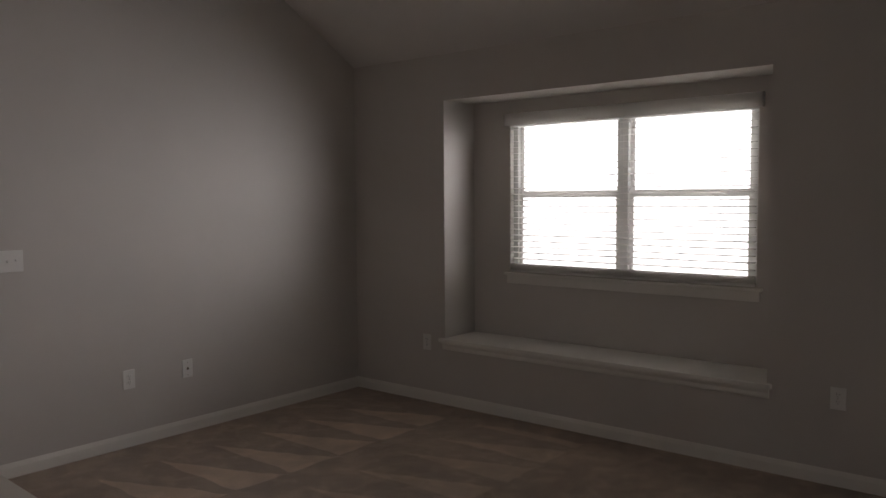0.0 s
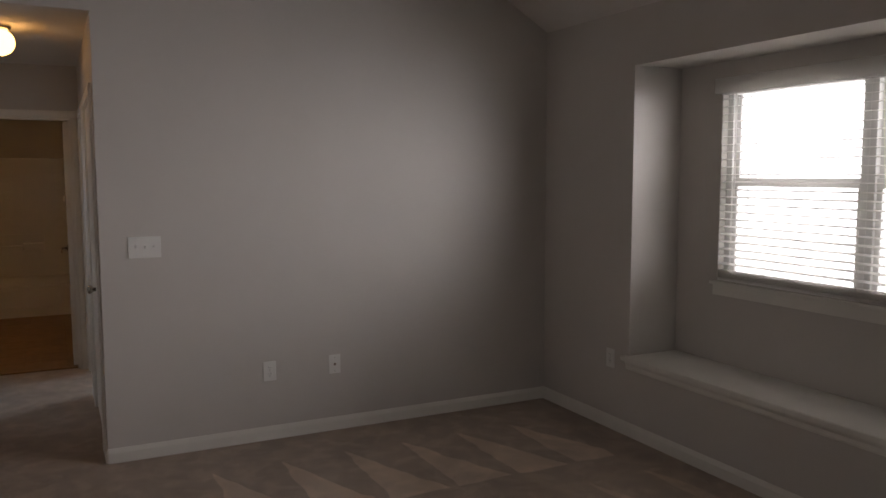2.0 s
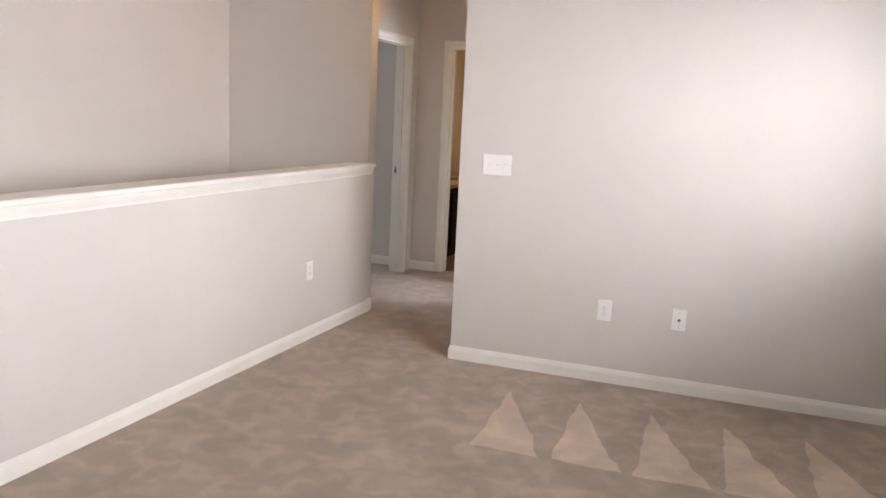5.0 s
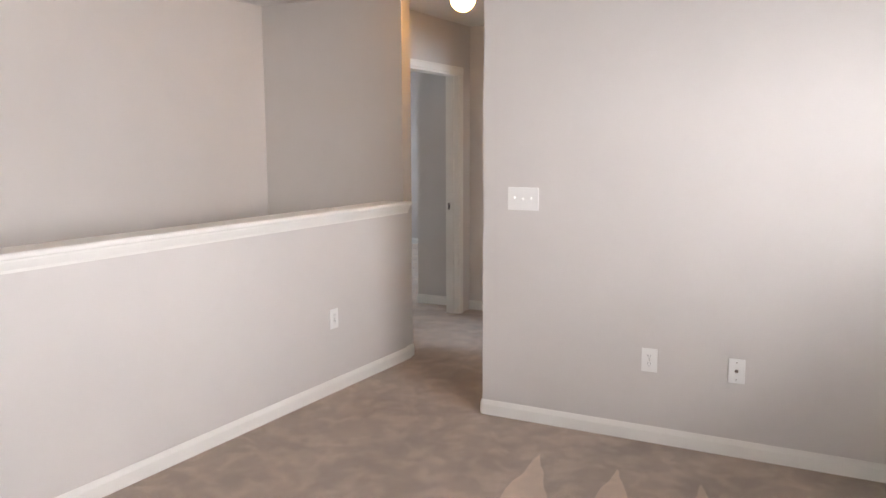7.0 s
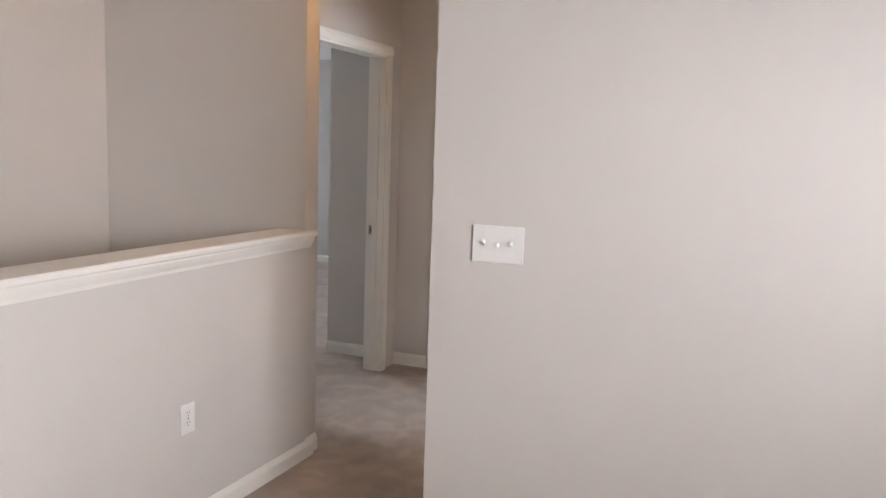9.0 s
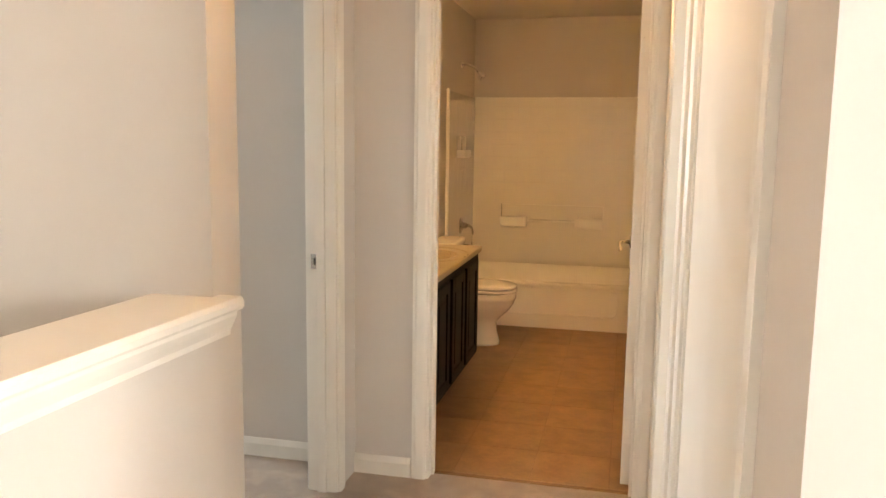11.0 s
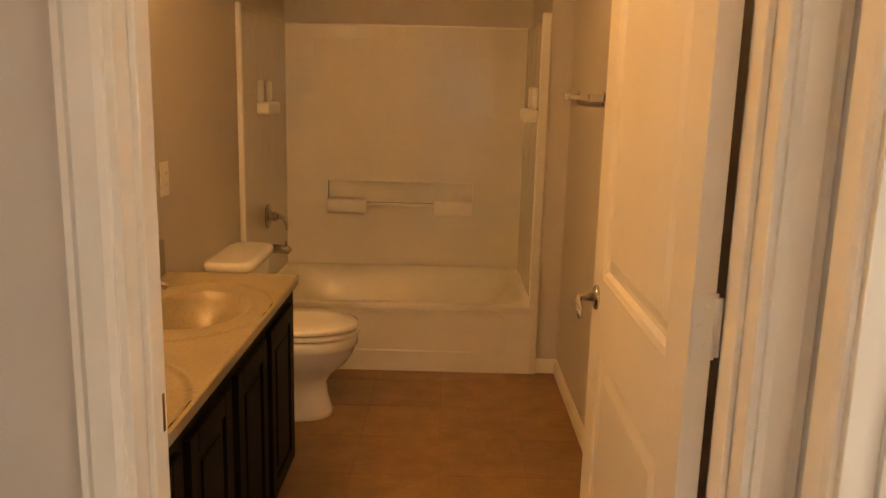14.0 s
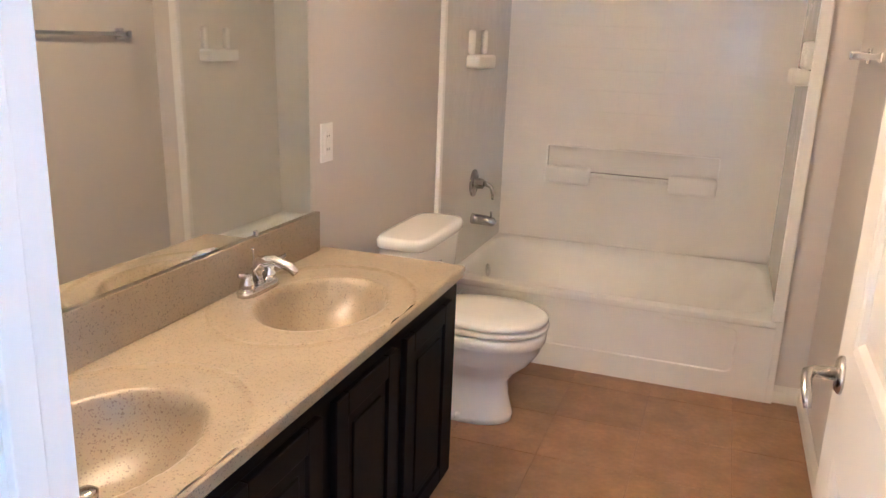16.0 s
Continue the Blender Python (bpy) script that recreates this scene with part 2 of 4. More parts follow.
def add_box(bm, x0, x1, y0, y1, z0, z1, bevel=0.0, seg=2):
    r = bmesh.ops.create_cube(bm, size=1.0, matrix=Matrix.LocRotScale(((x0 + x1) / 2, (y0 + y1) / 2, (z0 + z1) / 2), None, (abs(x1 - x0), abs(y1 - y0), abs(z1 - z0))))
    if bevel:
        edges = list({e for v in r["verts"] for e in v.link_edges})
        bmesh.ops.bevel(bm, geom=edges, offset=bevel, segments=seg, affect="EDGES", profile=0.5)
    return bm


def box_mesh(*boxes, bevel=0.0, seg=2):
    bm = bmesh.new()
    for b in boxes:
        add_box(bm, *b, bevel=bevel, seg=seg)
    return bm


def part(name, bm, material, parent=None, label="", smooth=False):
    me = bpy.data.meshes.new(name)
    bmesh.ops.recalc_face_normals(bm, faces=bm.faces)
    bm.to_mesh(me)
    bm.free()
    me.materials.append(material)
    if smooth:
        for p in me.polygons:
            p.use_smooth = True
    ob = new(name, me)
    if parent is not None:
        ob.parent = parent
        ob.matrix_parent_inverse = parent.matrix_basis.inverted()
    if label:
        ob["label"] = label
    return ob


def thing(name, base, label, category, group="", kind=""):
    ob = new(name)
    ob.empty_display_size = 0.05
    ob.matrix_basis = Matrix.Translation(base)
    return tagged(ob, label, category, group, kind)


def setting(name, boxes, material, label, bevel=0.0):
    ob = part(name, box_mesh(*boxes, bevel=bevel), material)
    return tagged(ob, label, name.split("_")[0], kind="structure")


def lathe(profile, steps=24, m=Matrix.Identity(4)):
    """A turned body: profile is a list of (radius, height)."""
    bm = bmesh.new()
    rings = []
    for r, h in profile:
        rings.append([bm.verts.new(m @ Vector((r * math.cos(2 * math.pi * i / steps), r * math.sin(2 * math.pi * i / steps), h))) for i in range(steps)])
    for a, b in zip(rings, rings[1:]):
        for i in range(steps):
            bm.faces.new((a[i], a[(i + 1) % steps], b[(i + 1) % steps], b[i]))
    bm.faces.new(rings[0][::-1])
    bm.faces.new(rings[-1])
    return bm


def tube(points, radius, steps=12):
    """A round bar along points; radius may be a list."""
    bm = bmesh.new()
    pts = [Vector(p) for p in points]
    rad = radius if isinstance(radius, (list, tuple)) else [radius] * len(pts)
    rings = []
    for i, p in enumerate(pts):
        d = (pts[min(i + 1, len(pts) - 1)] - pts[max(i - 1, 0)]).normalized()
        q = d.to_track_quat("Z", "Y").to_matrix()
        rings.append([bm.verts.new(p + q @ Vector((rad[i] * math.cos(2 * math.pi * k / steps), rad[i] * math.sin(2 * math.pi * k / steps), 0))) for k in range(steps)])
    for a, b in zip(rings, rings[1:]):
        for k in range(steps):
            bm.faces.new((a[k], a[(k + 1) % steps], b[(k + 1) % steps], b[k]))
    bm.faces.new(rings[0][::-1])
    bm.faces.new(rings[-1])
    return bm


def loft(sections, steps=32, power=2.0):
    """Joins ovals (cx, cy, z, rx, ry) into one closed body."""
    bm = bmesh.new()
    rings = []
    for cx, cy, z, rx, ry in sections:
        ring = []
        for i in range(steps):
            a = 2 * math.pi * i / steps
            c, s = math.cos(a), math.sin(a)
            ring.append(bm.verts.new((cx + rx * math.copysign(abs(c) ** (2 / power), c), cy + ry * math.copysign(abs(s) ** (2 / power), s), z)))
        rings.append(ring)
    for a, b in zip(rings, rings[1:]):
        for i in range(steps):
            bm.faces.new((a[i], a[(i + 1) % steps], b[(i + 1) % steps], b[i]))
    bm.faces.new(rings[0][::-1])
    bm.faces.new(rings[-1])
    return bm


def profile_run(p0, p1, normal, outline):
    """Extrudes an outline of (out, up) from p0 to p1; out runs along normal."""
    bm = bmesh.new()
    a, b, nn = Vector(p0), Vector(p1), Vector(normal)
    ends = [[bm.verts.new(p + nn * o + Vector((0, 0, u))) for o, u in outline] for p in (a, b)]
    k = len(outline)
    for i in range(k):
        bm.faces.new((ends[0][i], ends[0][(i + 1) % k], ends[1][(i + 1) % k], ends[1][i]))
    bm.faces.new(ends[0][::-1])
    bm.faces.new(ends[1])
    return bm


BASE = [(0, 0), (0.014, 0), (0.014, 0.058), (0.010, 0.068), (0.006, 0.078), (0.003, 0.083), (0, 0.083)]


def baseboard(p0, p1, normal):
    ob = part("baseboard", profile_run(p0, p1, normal, BASE), TRIM)
    return tagged(ob, "white painted moulded wooden baseboard along the wall", "baseboard", kind="structure")
# ---- large structure ----
XE, XR = 2.90, 3.265          # window wall, back of the window recess
XW = -2.11                   # stairwell's far wall
CEIL_Z, YS = 2.475, -6.4
YN, YNB = 2.42, 2.54         # hall end wall, hall side and bathroom side
TOP = 4.4
SLOPE = 0.58


def vault(x):
    return min(2.58 + SLOPE * (XE - x), 2.58 + SLOPE * (x - XW))


RIDGE = (XE + XW) / 2
setting("floor", [(-1.16, XE + 0.6, YS, 0.75, -0.2, 0.0), (XW - 0.1, -1.16, YS, -3.42, -0.2, 0.0), (-5.4, 4.5, 0.75, 6.4, -0.2, 0.0)], CARPET, "beige cut-pile carpet with vacuum marks")
# gable wall with the outlets, closed above the hall opening up to the vault
bm = box_mesh((0.0, XE + 0.5, 0.0, 0.115, 0.0, CEIL_Z + 0.002))
pts = [(XW - 0.1, CEIL_Z + 0.002), (XE + 0.5, CEIL_Z + 0.002), (XE + 0.5, 3.0), (RIDGE, TOP), (XW - 0.1, 3.0)]
fa = [bm.verts.new((x, 0.0, z)) for x, z in pts]
fb = [bm.verts.new((x, 0.115, z)) for x, z in pts]
bm.faces.new(fa)
bm.faces.new(fb[::-1])
for i in range(5):
    bm.faces.new((fa[i], fb[i], fb[(i + 1) % 5], fa[(i + 1) % 5]))
tagged(part("wall_north", bm, WALL), "greige painted drywall gable wall with outlets", "wall", kind="structure")
# window wall with its deep recess
RY0, RY1, RZ0, RZ1 = -3.235, -0.925, 0.50, 2.247
WY0, WY1, WZ0, WZ1 = -3.055, -1.258, 0.985, 2.108
setting("wall_east", [
    (XE, XE + 0.6, RY1, 0.0, 0, 3.0), (XE, XE + 0.6, YS, RY0, 0, 3.0), (XE, XE + 0.6, RY0, RY1, 0, RZ0 - 0.03), (XE, XE + 0.6, RY0, RY1, RZ1, 3.0),
    (XR, XE + 0.6, RY0, WY0, RZ0 - 0.03, RZ1), (XR, XE + 0.6, WY1, RY1, RZ0 - 0.03, RZ1), (XR, XE + 0.6, WY0, WY1, RZ0 - 0.03, WZ0), (XR, XE + 0.6, WY0, WY1, WZ1, RZ1)],
    WALL, "greige painted drywall wall with a deep window recess")
setting("wall_south", [(XW - 0.1, -0.3, YS - 0.1, YS, -0.2, TOP), (1.5, XE + 0.6, YS - 0.1, YS, -0.2, TOP), (-0.3, 1.5, YS - 0.1, YS, -0.2, 0.8), (-0.3, 1.5, YS - 0.1, YS, 2.2, TOP)], WALL, "greige painted drywall wall with a window opening")
setting("wall_stair_west", [(XW - 0.1, XW, YS, 0.75, -2.7, 3.0)], WALL, "greige painted drywall wall of the stairwell")
setting("wall_stair_north", [(XW - 0.1, -0.940, 0.75, 0.865, -2.7, CEIL_Z)], WALL, "greige painted drywall wall ending at the hall")
setting("stairwell_floor", [(XW - 0.1, -0.9, -3.5, 0.9, -2.8, -2.7)], CARPET, "beige carpet at the foot of the stairwell")
setting("wall_stair_south", [(XW - 0.1, -1.16, -3.42, -3.40, -2.7, -0.2)], WALL, "greige painted drywall below the landing")
bm = bmesh.new()
for x0, x1 in ((XW - 0.1, RIDGE), (RIDGE, XE + 0.6)):
    v = []
    for y in (YS - 0.1, 0.0):
        for x in (x0, x1):
            for dz in (0.0, 0.15):
                v.append(bm.verts.new((x, y, vault(x) + dz)))
    for f in ((0, 2, 6, 4), (1, 5, 7, 3), (0, 1, 3, 2), (4, 6, 7, 5), (0, 4, 5, 1), (2, 3, 7, 6)):
        bm.faces.new([v[i] for i in f])
tagged(part("ceiling_vault", bm, CEIL), "textured off-white vaulted ceiling", "ceiling", kind="structure")
setting("ceiling_hall", [(-5.4, 4.5, 0.115, 6.4, CEIL_Z, CEIL_Z + 0.12), (XW - 0.1, 0.0, 0.0, 0.115, CEIL_Z - 0.001, CEIL_Z)], CEIL, "textured off-white flat ceiling")

# hall: east side with closet door and bedroom opening
CY0, CY1 = 0.265, 1.218       # closet door
BY0, BY1 = 1.500, 2.315        # bedroom opening
DH = 2.065
XB = 0.115
setting("wall_hall_east", [
    (0, XB, 0.115, CY0, 0, CEIL_Z), (0, XB, CY1, BY0, 0, CEIL_Z), (0, XB, BY1, YN, 0, CEIL_Z), (0, XB, CY0, CY1, DH, CEIL_Z), (0, XB, BY0, BY1, DH, CEIL_Z)], WALL, "greige painted drywall hall wall with two doorways")
setting("wall_closet", [(XB, 0.80, 1.30, 1.36, 0, CEIL_Z), (0.80, 0.86, 0.115, 1.36, 0, CEIL_Z)], WALL, "greige painted drywall closet wall")
# hall end wall with the bathroom doorway
DX0, DX1 = -0.926, -0.055
XL = -1.235                  # hall's west face
setting("wall_hall_end", [(XL - 0.115, DX0, YN, YNB, 0, CEIL_Z), (DX1, 0.115, YN, YNB, 0, CEIL_Z), (DX0, DX1, YN, YNB, DH, CEIL_Z)], WALL, "greige painted drywall wall round the bathroom doorway")
# hall west side with the doorway of the other room
LY0, LY1 = 1.30, 2.21
setting("wall_hall_west", [(XL - 0.115, XL, 0.865, LY0, 0, CEIL_Z), (XL - 0.115, XL, LY1, YN, 0, CEIL_Z), (XL - 0.115, XL, LY0, LY1, DH, CEIL_Z)], WALL, "greige painted drywall wall round a doorway")
# bathroom
BXW, BXE, BYN = -1.482, 0.105, 6.232
TX1, TY0 = -0.052, 5.272
setting("wall_bath_west", [(-1.79, BXW, YNB, BYN + 0.12, 0, CEIL_Z), (-1.79, XL - 0.115, 2.47, YNB, 0, CEIL_Z)], WALL, "greige painted drywall bathroom wall")
setting("wall_bath_east", [(BXE, 0.22, YNB, BYN + 0.12, 0, CEIL_Z), (TX1 + 0.045, BXE, TY0 + 0.03, BYN, 0, CEIL_Z)], WALL, "greige painted drywall bathroom wall with a furred end")
setting("wall_bath_north", [(BXW, BXE, BYN, BYN + 0.12, 0, CEIL_Z)], WALL, "greige painted drywall wall above the tub")
# bedroom and the other room, each with a daylit window
setting("wall_bedroom_north", [(0.22, 4.5, 5.945, 6.14, 0, CEIL_Z)], WALL, "pale grey painted bedroom wall")
setting("wall_bedroom_east", [(4.05, 4.2, 0.115, 2.8, 0, CEIL_Z), (4.05, 4.2, 4.4, 5.945, 0, CEIL_Z), (4.05, 4.2, 2.8, 4.4, 0, 0.9), (4.05, 4.2, 2.8, 4.4, 2.2, CEIL_Z)], WALL, "pale grey painted bedroom wall with a window opening")
setting("wall_room_north", [(-5.2, -1.79, 6.12, 6.24, 0, CEIL_Z)], WALL, "pale grey painted room wall")
setting("wall_room_west", [(-5.2, -5.05, 0.75, 2.8, 0, CEIL_Z), (-5.2, -5.05, 4.4, 6.24, 0, CEIL_Z), (-5.2, -5.05, 2.8, 4.4, 0, 0.9), (-5.2, -5.05, 2.8, 4.4, 2.2, CEIL_Z)], WALL, "pale grey painted room wall with a window opening")
setting("wall_room_south", [(-5.2, XW - 0.1, 0.75, 0.865, 0, CEIL_Z)], WALL, "pale grey painted room wall")
tagged(part("ground", box_mesh((-60, 60, -60, 60, -3.2, -3.0)), mat("lawn", (0.07, 0.10, 0.04), 0.9, vary=0.3, scale=0.8)), "distant flat lawn outside", "ground", kind="structure")

# half wall on a slight skew, with its moulded cap
HW_N, HW_S = Vector((-0.922, 0.80, 0)), Vector((-1.095, -3.40, 0))
dirv = (HW_S - HW_N).normalized()
outn = Vector((-dirv.y, dirv.x, 0))
if outn.x < 0:
    outn = -outn
CAPZ = 1.10
hw_end = HW_N + dirv * 0.05
tagged(part("half_wall", profile_run(hw_end, HW_S, outn, [(0, 0), (0, CAPZ - 0.03), (-0.115, CAPZ - 0.03), (-0.115, 0)]), WALL), "greige painted drywall half wall beside the stairwell", "wall", kind="structure")
cap = thing("half_wall_cap", HW_N + Vector((0, 0, CAPZ)), "cream-white painted wooden cap board on the half wall", "wall cap", kind="structure")
cap_end = HW_N + dirv * 0.02
part("board", profile_run(cap_end, HW_S - dirv * -0.03, outn, [(0.032, CAPZ - 0.026), (0.036, CAPZ - 0.020), (0.036, CAPZ - 0.008), (0.030, CAPZ), (-0.153, CAPZ), (-0.159, CAPZ - 0.008), (-0.159, CAPZ - 0.020), (-0.155, CAPZ - 0.026)]), TRIM, cap)
part("moulding", profile_run(cap_end + dirv * 0.012, HW_S, outn, [(0.001, CAPZ - 0.027), (0.027, CAPZ - 0.027), (0.026, CAPZ - 0.036), (0.020, CAPZ - 0.050), (0.012, CAPZ - 0.066), (0.010, CAPZ - 0.078), (0.001, CAPZ - 0.078)]), TRIM, cap)

# baseboards
baseboard((0.0, 0, 0), (XE, 0, 0), (0, -1, 0))
baseboard((XE, 0, 0), (XE, YS, 0), (-1, 0, 0))
baseboard(HW_N + dirv * 0.0, HW_S, outn)
baseboard((-0.940, 0.75, 0), (-0.940, 0.865, 0), (1, 0, 0))
baseboard((0, 0.0, 0), (0, CY0 - 0.06, 0), (-1, 0, 0))
baseboard((0, CY1 + 0.06, 0), (0, BY0 - 0.06, 0), (-1, 0, 0))
baseboard((XL, YN, 0), (DX0 - 0.06, YN, 0), (0, -1, 0))
baseboard((-1.79, 2.47, 0), (XL - 0.115, 2.47, 0), (0, -1, 0))
baseboard((BXE, 2.62, 0), (BXE, TY0 + 0.03, 0), (-1, 0, 0))
baseboard((TX1 + 0.045, TY0 + 0.03, 0), (BXE, TY0 + 0.03, 0), (0, -1, 0))
baseboard((0.22, 5.945, 0), (4.05, 5.945, 0), (0, -1, 0))
baseboard((-5.05, 6.12, 0), (-1.79, 6.12, 0), (0, -1, 0))
baseboard((-1.79, 2.47, 0), (-1.79, 6.12, 0), (-1, 0, 0))

# ---- door frames ----
CAS = [(0, 0.0), (0.011, 0.0), (0.016, 0.010), (0.016, 0.042), (0.012, 0.050), (0.012, 0.060), (0, 0.060)]


def casing_piece(a, b, out, away):
    """Casing from a to b on a wall whose normal is out; it widens towards away."""
    bm = bmesh.new()
    a, b, out, away = Vector(a), Vector(b), Vector(out), Vector(away)
    along = (b - a).normalized()
    ends = []
    for p, s in ((a, -1), (b, 1)):
        ends.append([bm.verts.new(p + out * o + away * w) for o, w in CAS])
    k = len(CAS)
    for i in range(k):
        bm.faces.new((ends[0][i], ends[0][(i + 1) % k], ends[1][(i + 1) % k], ends[1][i]))
    bm.faces.new(ends[0])
    bm.faces.new(ends[1][::-1])
    return bm


def door_frame(name, axis, at0, at1, lo, hi, label, sides=(1, 1), strike=None):
    """A lined doorway: axis is the wall's run ('x' or 'y'); at0, at1 its two faces; lo, hi the opening."""
    root = thing(name, (0, 0, 0), label, "door frame", kind="structure")

    def P(run, across, z):
        return Vector((run, across, z)) if axis == "x" else Vector((across, run, z))

    def jbox(r0, r1, a0, a1, z0, z1):
        return (r0, r1, a0, a1, z0, z1) if axis == "x" else (a0, a1, r0, r1, z0, z1)
    t = 0.018
    e = 0.003
    part("jamb", box_mesh(jbox(lo - 0.0, lo + t, at0 - e, at1 + e, 0, DH), bevel=0.002), TRIM, root)
    part("jamb", box_mesh(jbox(hi - t, hi, at0 - e, at1 + e, 0, DH), bevel=0.002), TRIM, root)
    part("head_jamb", box_mesh(jbox(lo + t, hi - t, at0 - e, at1 + e, DH - t, DH), bevel=0.002), TRIM, root)
    mid = (at0 + at1) / 2
    part("door_stop", box_mesh(jbox(lo + t, lo + t + 0.011, mid - 0.018, mid + 0.018, 0, DH - t), bevel=0.002), TRIM, root)
    part("door_stop", box_mesh(jbox(hi - t - 0.011, hi - t, mid - 0.018, mid + 0.018, 0, DH - t), bevel=0.002), TRIM, root)
    for face, sgn, on in ((at0, -1, sides[0]), (at1, 1, sides[1])):
        if not on:
            continue
        out = P(0, sgn, 0)
        r = 0.006
        part("casing", casing_piece(P(lo + r, face, 0), P(lo + r, face, DH - r), out, P(-1, 0, 0)), TRIM, root)
        part("casing", casing_piece(P(hi - r, face, 0), P(hi - r, face, DH - r), out, P(1, 0, 0)), TRIM, root)
        part("head_casing", casing_piece(P(lo + r - 0.060, face, DH - r), P(hi - r + 0.060, face, DH - r), out, Vector((0, 0, 1))), TRIM, root)
    if strike:
        side, across, z = strike
        run = hi - t if side > 0 else lo + t
        s = -1 if side > 0 else 1
        sp = part("strike_plate", box_mesh(jbox(min(run, run + s * 0.0025), max(run, run + s * 0.0025), across - 0.020, across + 0.020, z - 0.030, z + 0.030), bevel=0.001), NICKEL, root, "satin nickel strike plate")
        part("latch_hole", box_mesh(jbox(min(run + s * 0.0026, run + s * 0.0035), max(run + s * 0.0026, run + s * 0.0035), across - 0.008, across + 0.008, z - 0.013, z + 0.013)), DARK, sp)
    return root


door_frame("door_1", "x", YN, YNB, DX0, DX1, "white painted doorway casing of the bathroom", strike=(-1, YNB - 0.03, 0.94))
door_frame("door_2", "y", 0.0, XB, BY0, BY1, "white painted doorway casing of the bright bedroom", strike=(1, XB - 0.018, 0.945))
door_frame("door_3", "y", XL - 0.115, XL, LY0, LY1, "white painted doorway casing beside the stairwell", strike=(1, XL - 0.080, 0.945))
door_frame("door_4", "y", 0.0, XB, CY0, CY1, "white painted casing round the closed closet door")


def panel_door(name, width, height, label, knob_label, lever=False, flush=False):
    """A two-panel slab in its own space: hinge edge at x 0, free edge at x width, faces at y 0 and -0.035."""
    th = 0.035
    root = thing(name, (0, 0, 0), label, "door")
    st = 0.115
    cuts = () if flush else ((0.24, 0.82), (1.00, height - 0.13))
    bm = box_mesh((0, st, -th, 0, 0.012, height), (width - st, width, -th, 0, 0.012, height))
    zs = [0.012] + [z for pair in cuts for z in pair] + [height]
    for i in range(0, len(zs), 2):
        add_box(bm, st, width - st, -th, 0, zs[i], zs[i + 1])
    for z0, z1 in cuts:
        add_box(bm, st, width - st, -th + 0.011, -0.011, z0, z1)
    part("slab", bm, DOORP, root)
    for z0, z1 in cuts:
        for sgn, f in ((1, 0.0), (-1, -th)):
            b2 = bmesh.new()
            rings = []
            for ins, d in ((0.0, -0.0005), (0.012, -0.003), (0.022, -0.0105), (0.034, -0.0105), (0.058, -0.0035)):
                yy = f + sgn * d
                rings.append([b2.verts.new(p) for p in ((st + ins, yy, z0 + ins), (width - st - ins, yy, z0 + ins), (width - st - ins, yy, z1 - ins), (st + ins, yy, z1 - ins))])
            for a, b in zip(rings, rings[1:]):
                for i in range(4):
                    b2.faces.new((a[i], a[(i + 1) % 4], b[(i + 1) % 4], b[i]))
            b2.faces.new(rings[-1])
            part("panel", b2, DOORP, root)
    for sgn, f in ((1, 0.0), (-1, -th)):
        kx, kz = width - 0.062, 0.94
        rose = part("rose", lathe([(0.031, 0.0), (0.031, 0.004), (0.026, 0.009), (0.012, 0.011)], 24, Matrix.Translation((kx, f, kz)) @ Matrix.Rotation(radians(-90 * sgn), 4, "X")), NICKEL, root, knob_label, True)
        part("handle", tube([(kx, f + sgn * 0.010, kz), (kx, f + sgn * 0.040, kz), (kx - 0.012, f + sgn * 0.050, kz), (kx - 0.035, f + sgn * 0.054, kz - 0.004), (kx - 0.062, f + sgn * 0.052, kz - 0.020), (kx - 0.072, f + sgn * 0.050, kz - 0.034)] if lever else
                         [(kx, f + sgn * 0.010, kz), (kx, f + sgn * 0.030, kz), (kx, f + sgn * 0.036, kz), (kx, f + sgn * 0.050, kz), (kx, f + sgn * 0.060, kz), (kx, f + sgn * 0.064, kz)],
                         [0.011, 0.010, 0.010, 0.009, 0.008, 0.006] if lever else [0.012, 0.012, 0.022, 0.027, 0.020, 0.008], 16), NICKEL, rose, knob_label, True)
    for hz in (0.24, 1.09, 1.82):
        hg = part("hinge", tube([(-0.004, -th - 0.005, hz - 0.045), (-0.004, -th - 0.005, hz + 0.045)], 0.006, 10), TRIM, root, "white painted hinge", True)
        part("hinge_leaf", box_mesh((-0.0025, 0.0, -th - 0.004, -0.004, hz - 0.052, hz + 0.052), bevel=0.0008), TRIM, hg)
        for k, sz in enumerate((-0.030, 0.0, 0.030)):
            part("screw", lathe([(0.0042, 0.0), (0.0036, 0.0012), (0.001, 0.0014)], 10, Matrix.Translation((-0.0025, -th / 2 + (0.005 if k == 1 else -0.006), hz + sz)) @ Matrix.Rotation(radians(-90), 4, "Y")), TRIM, hg)
    return root


bath_door = panel_door("bathroom_door", 0.80, 2.044, "white painted two-panel bathroom door standing open", "satin nickel lever", True)
bath_door.matrix_basis = Matrix.Translation((DX1 - 0.063, YNB + 0.012, 0)) @ Matrix.Rotation(radians(89.4), 4, "Z")
closet_door = panel_door("closet_door", CY1 - CY0 - 0.042, 2.043, "cream-white painted flush closet door, closed", "satin nickel knob", flush=True)
closet_door.matrix_basis = Matrix.Translation((0.038, CY1 - 0.021, 0)) @ Matrix.Rotation(radians(-90), 4, "Z")

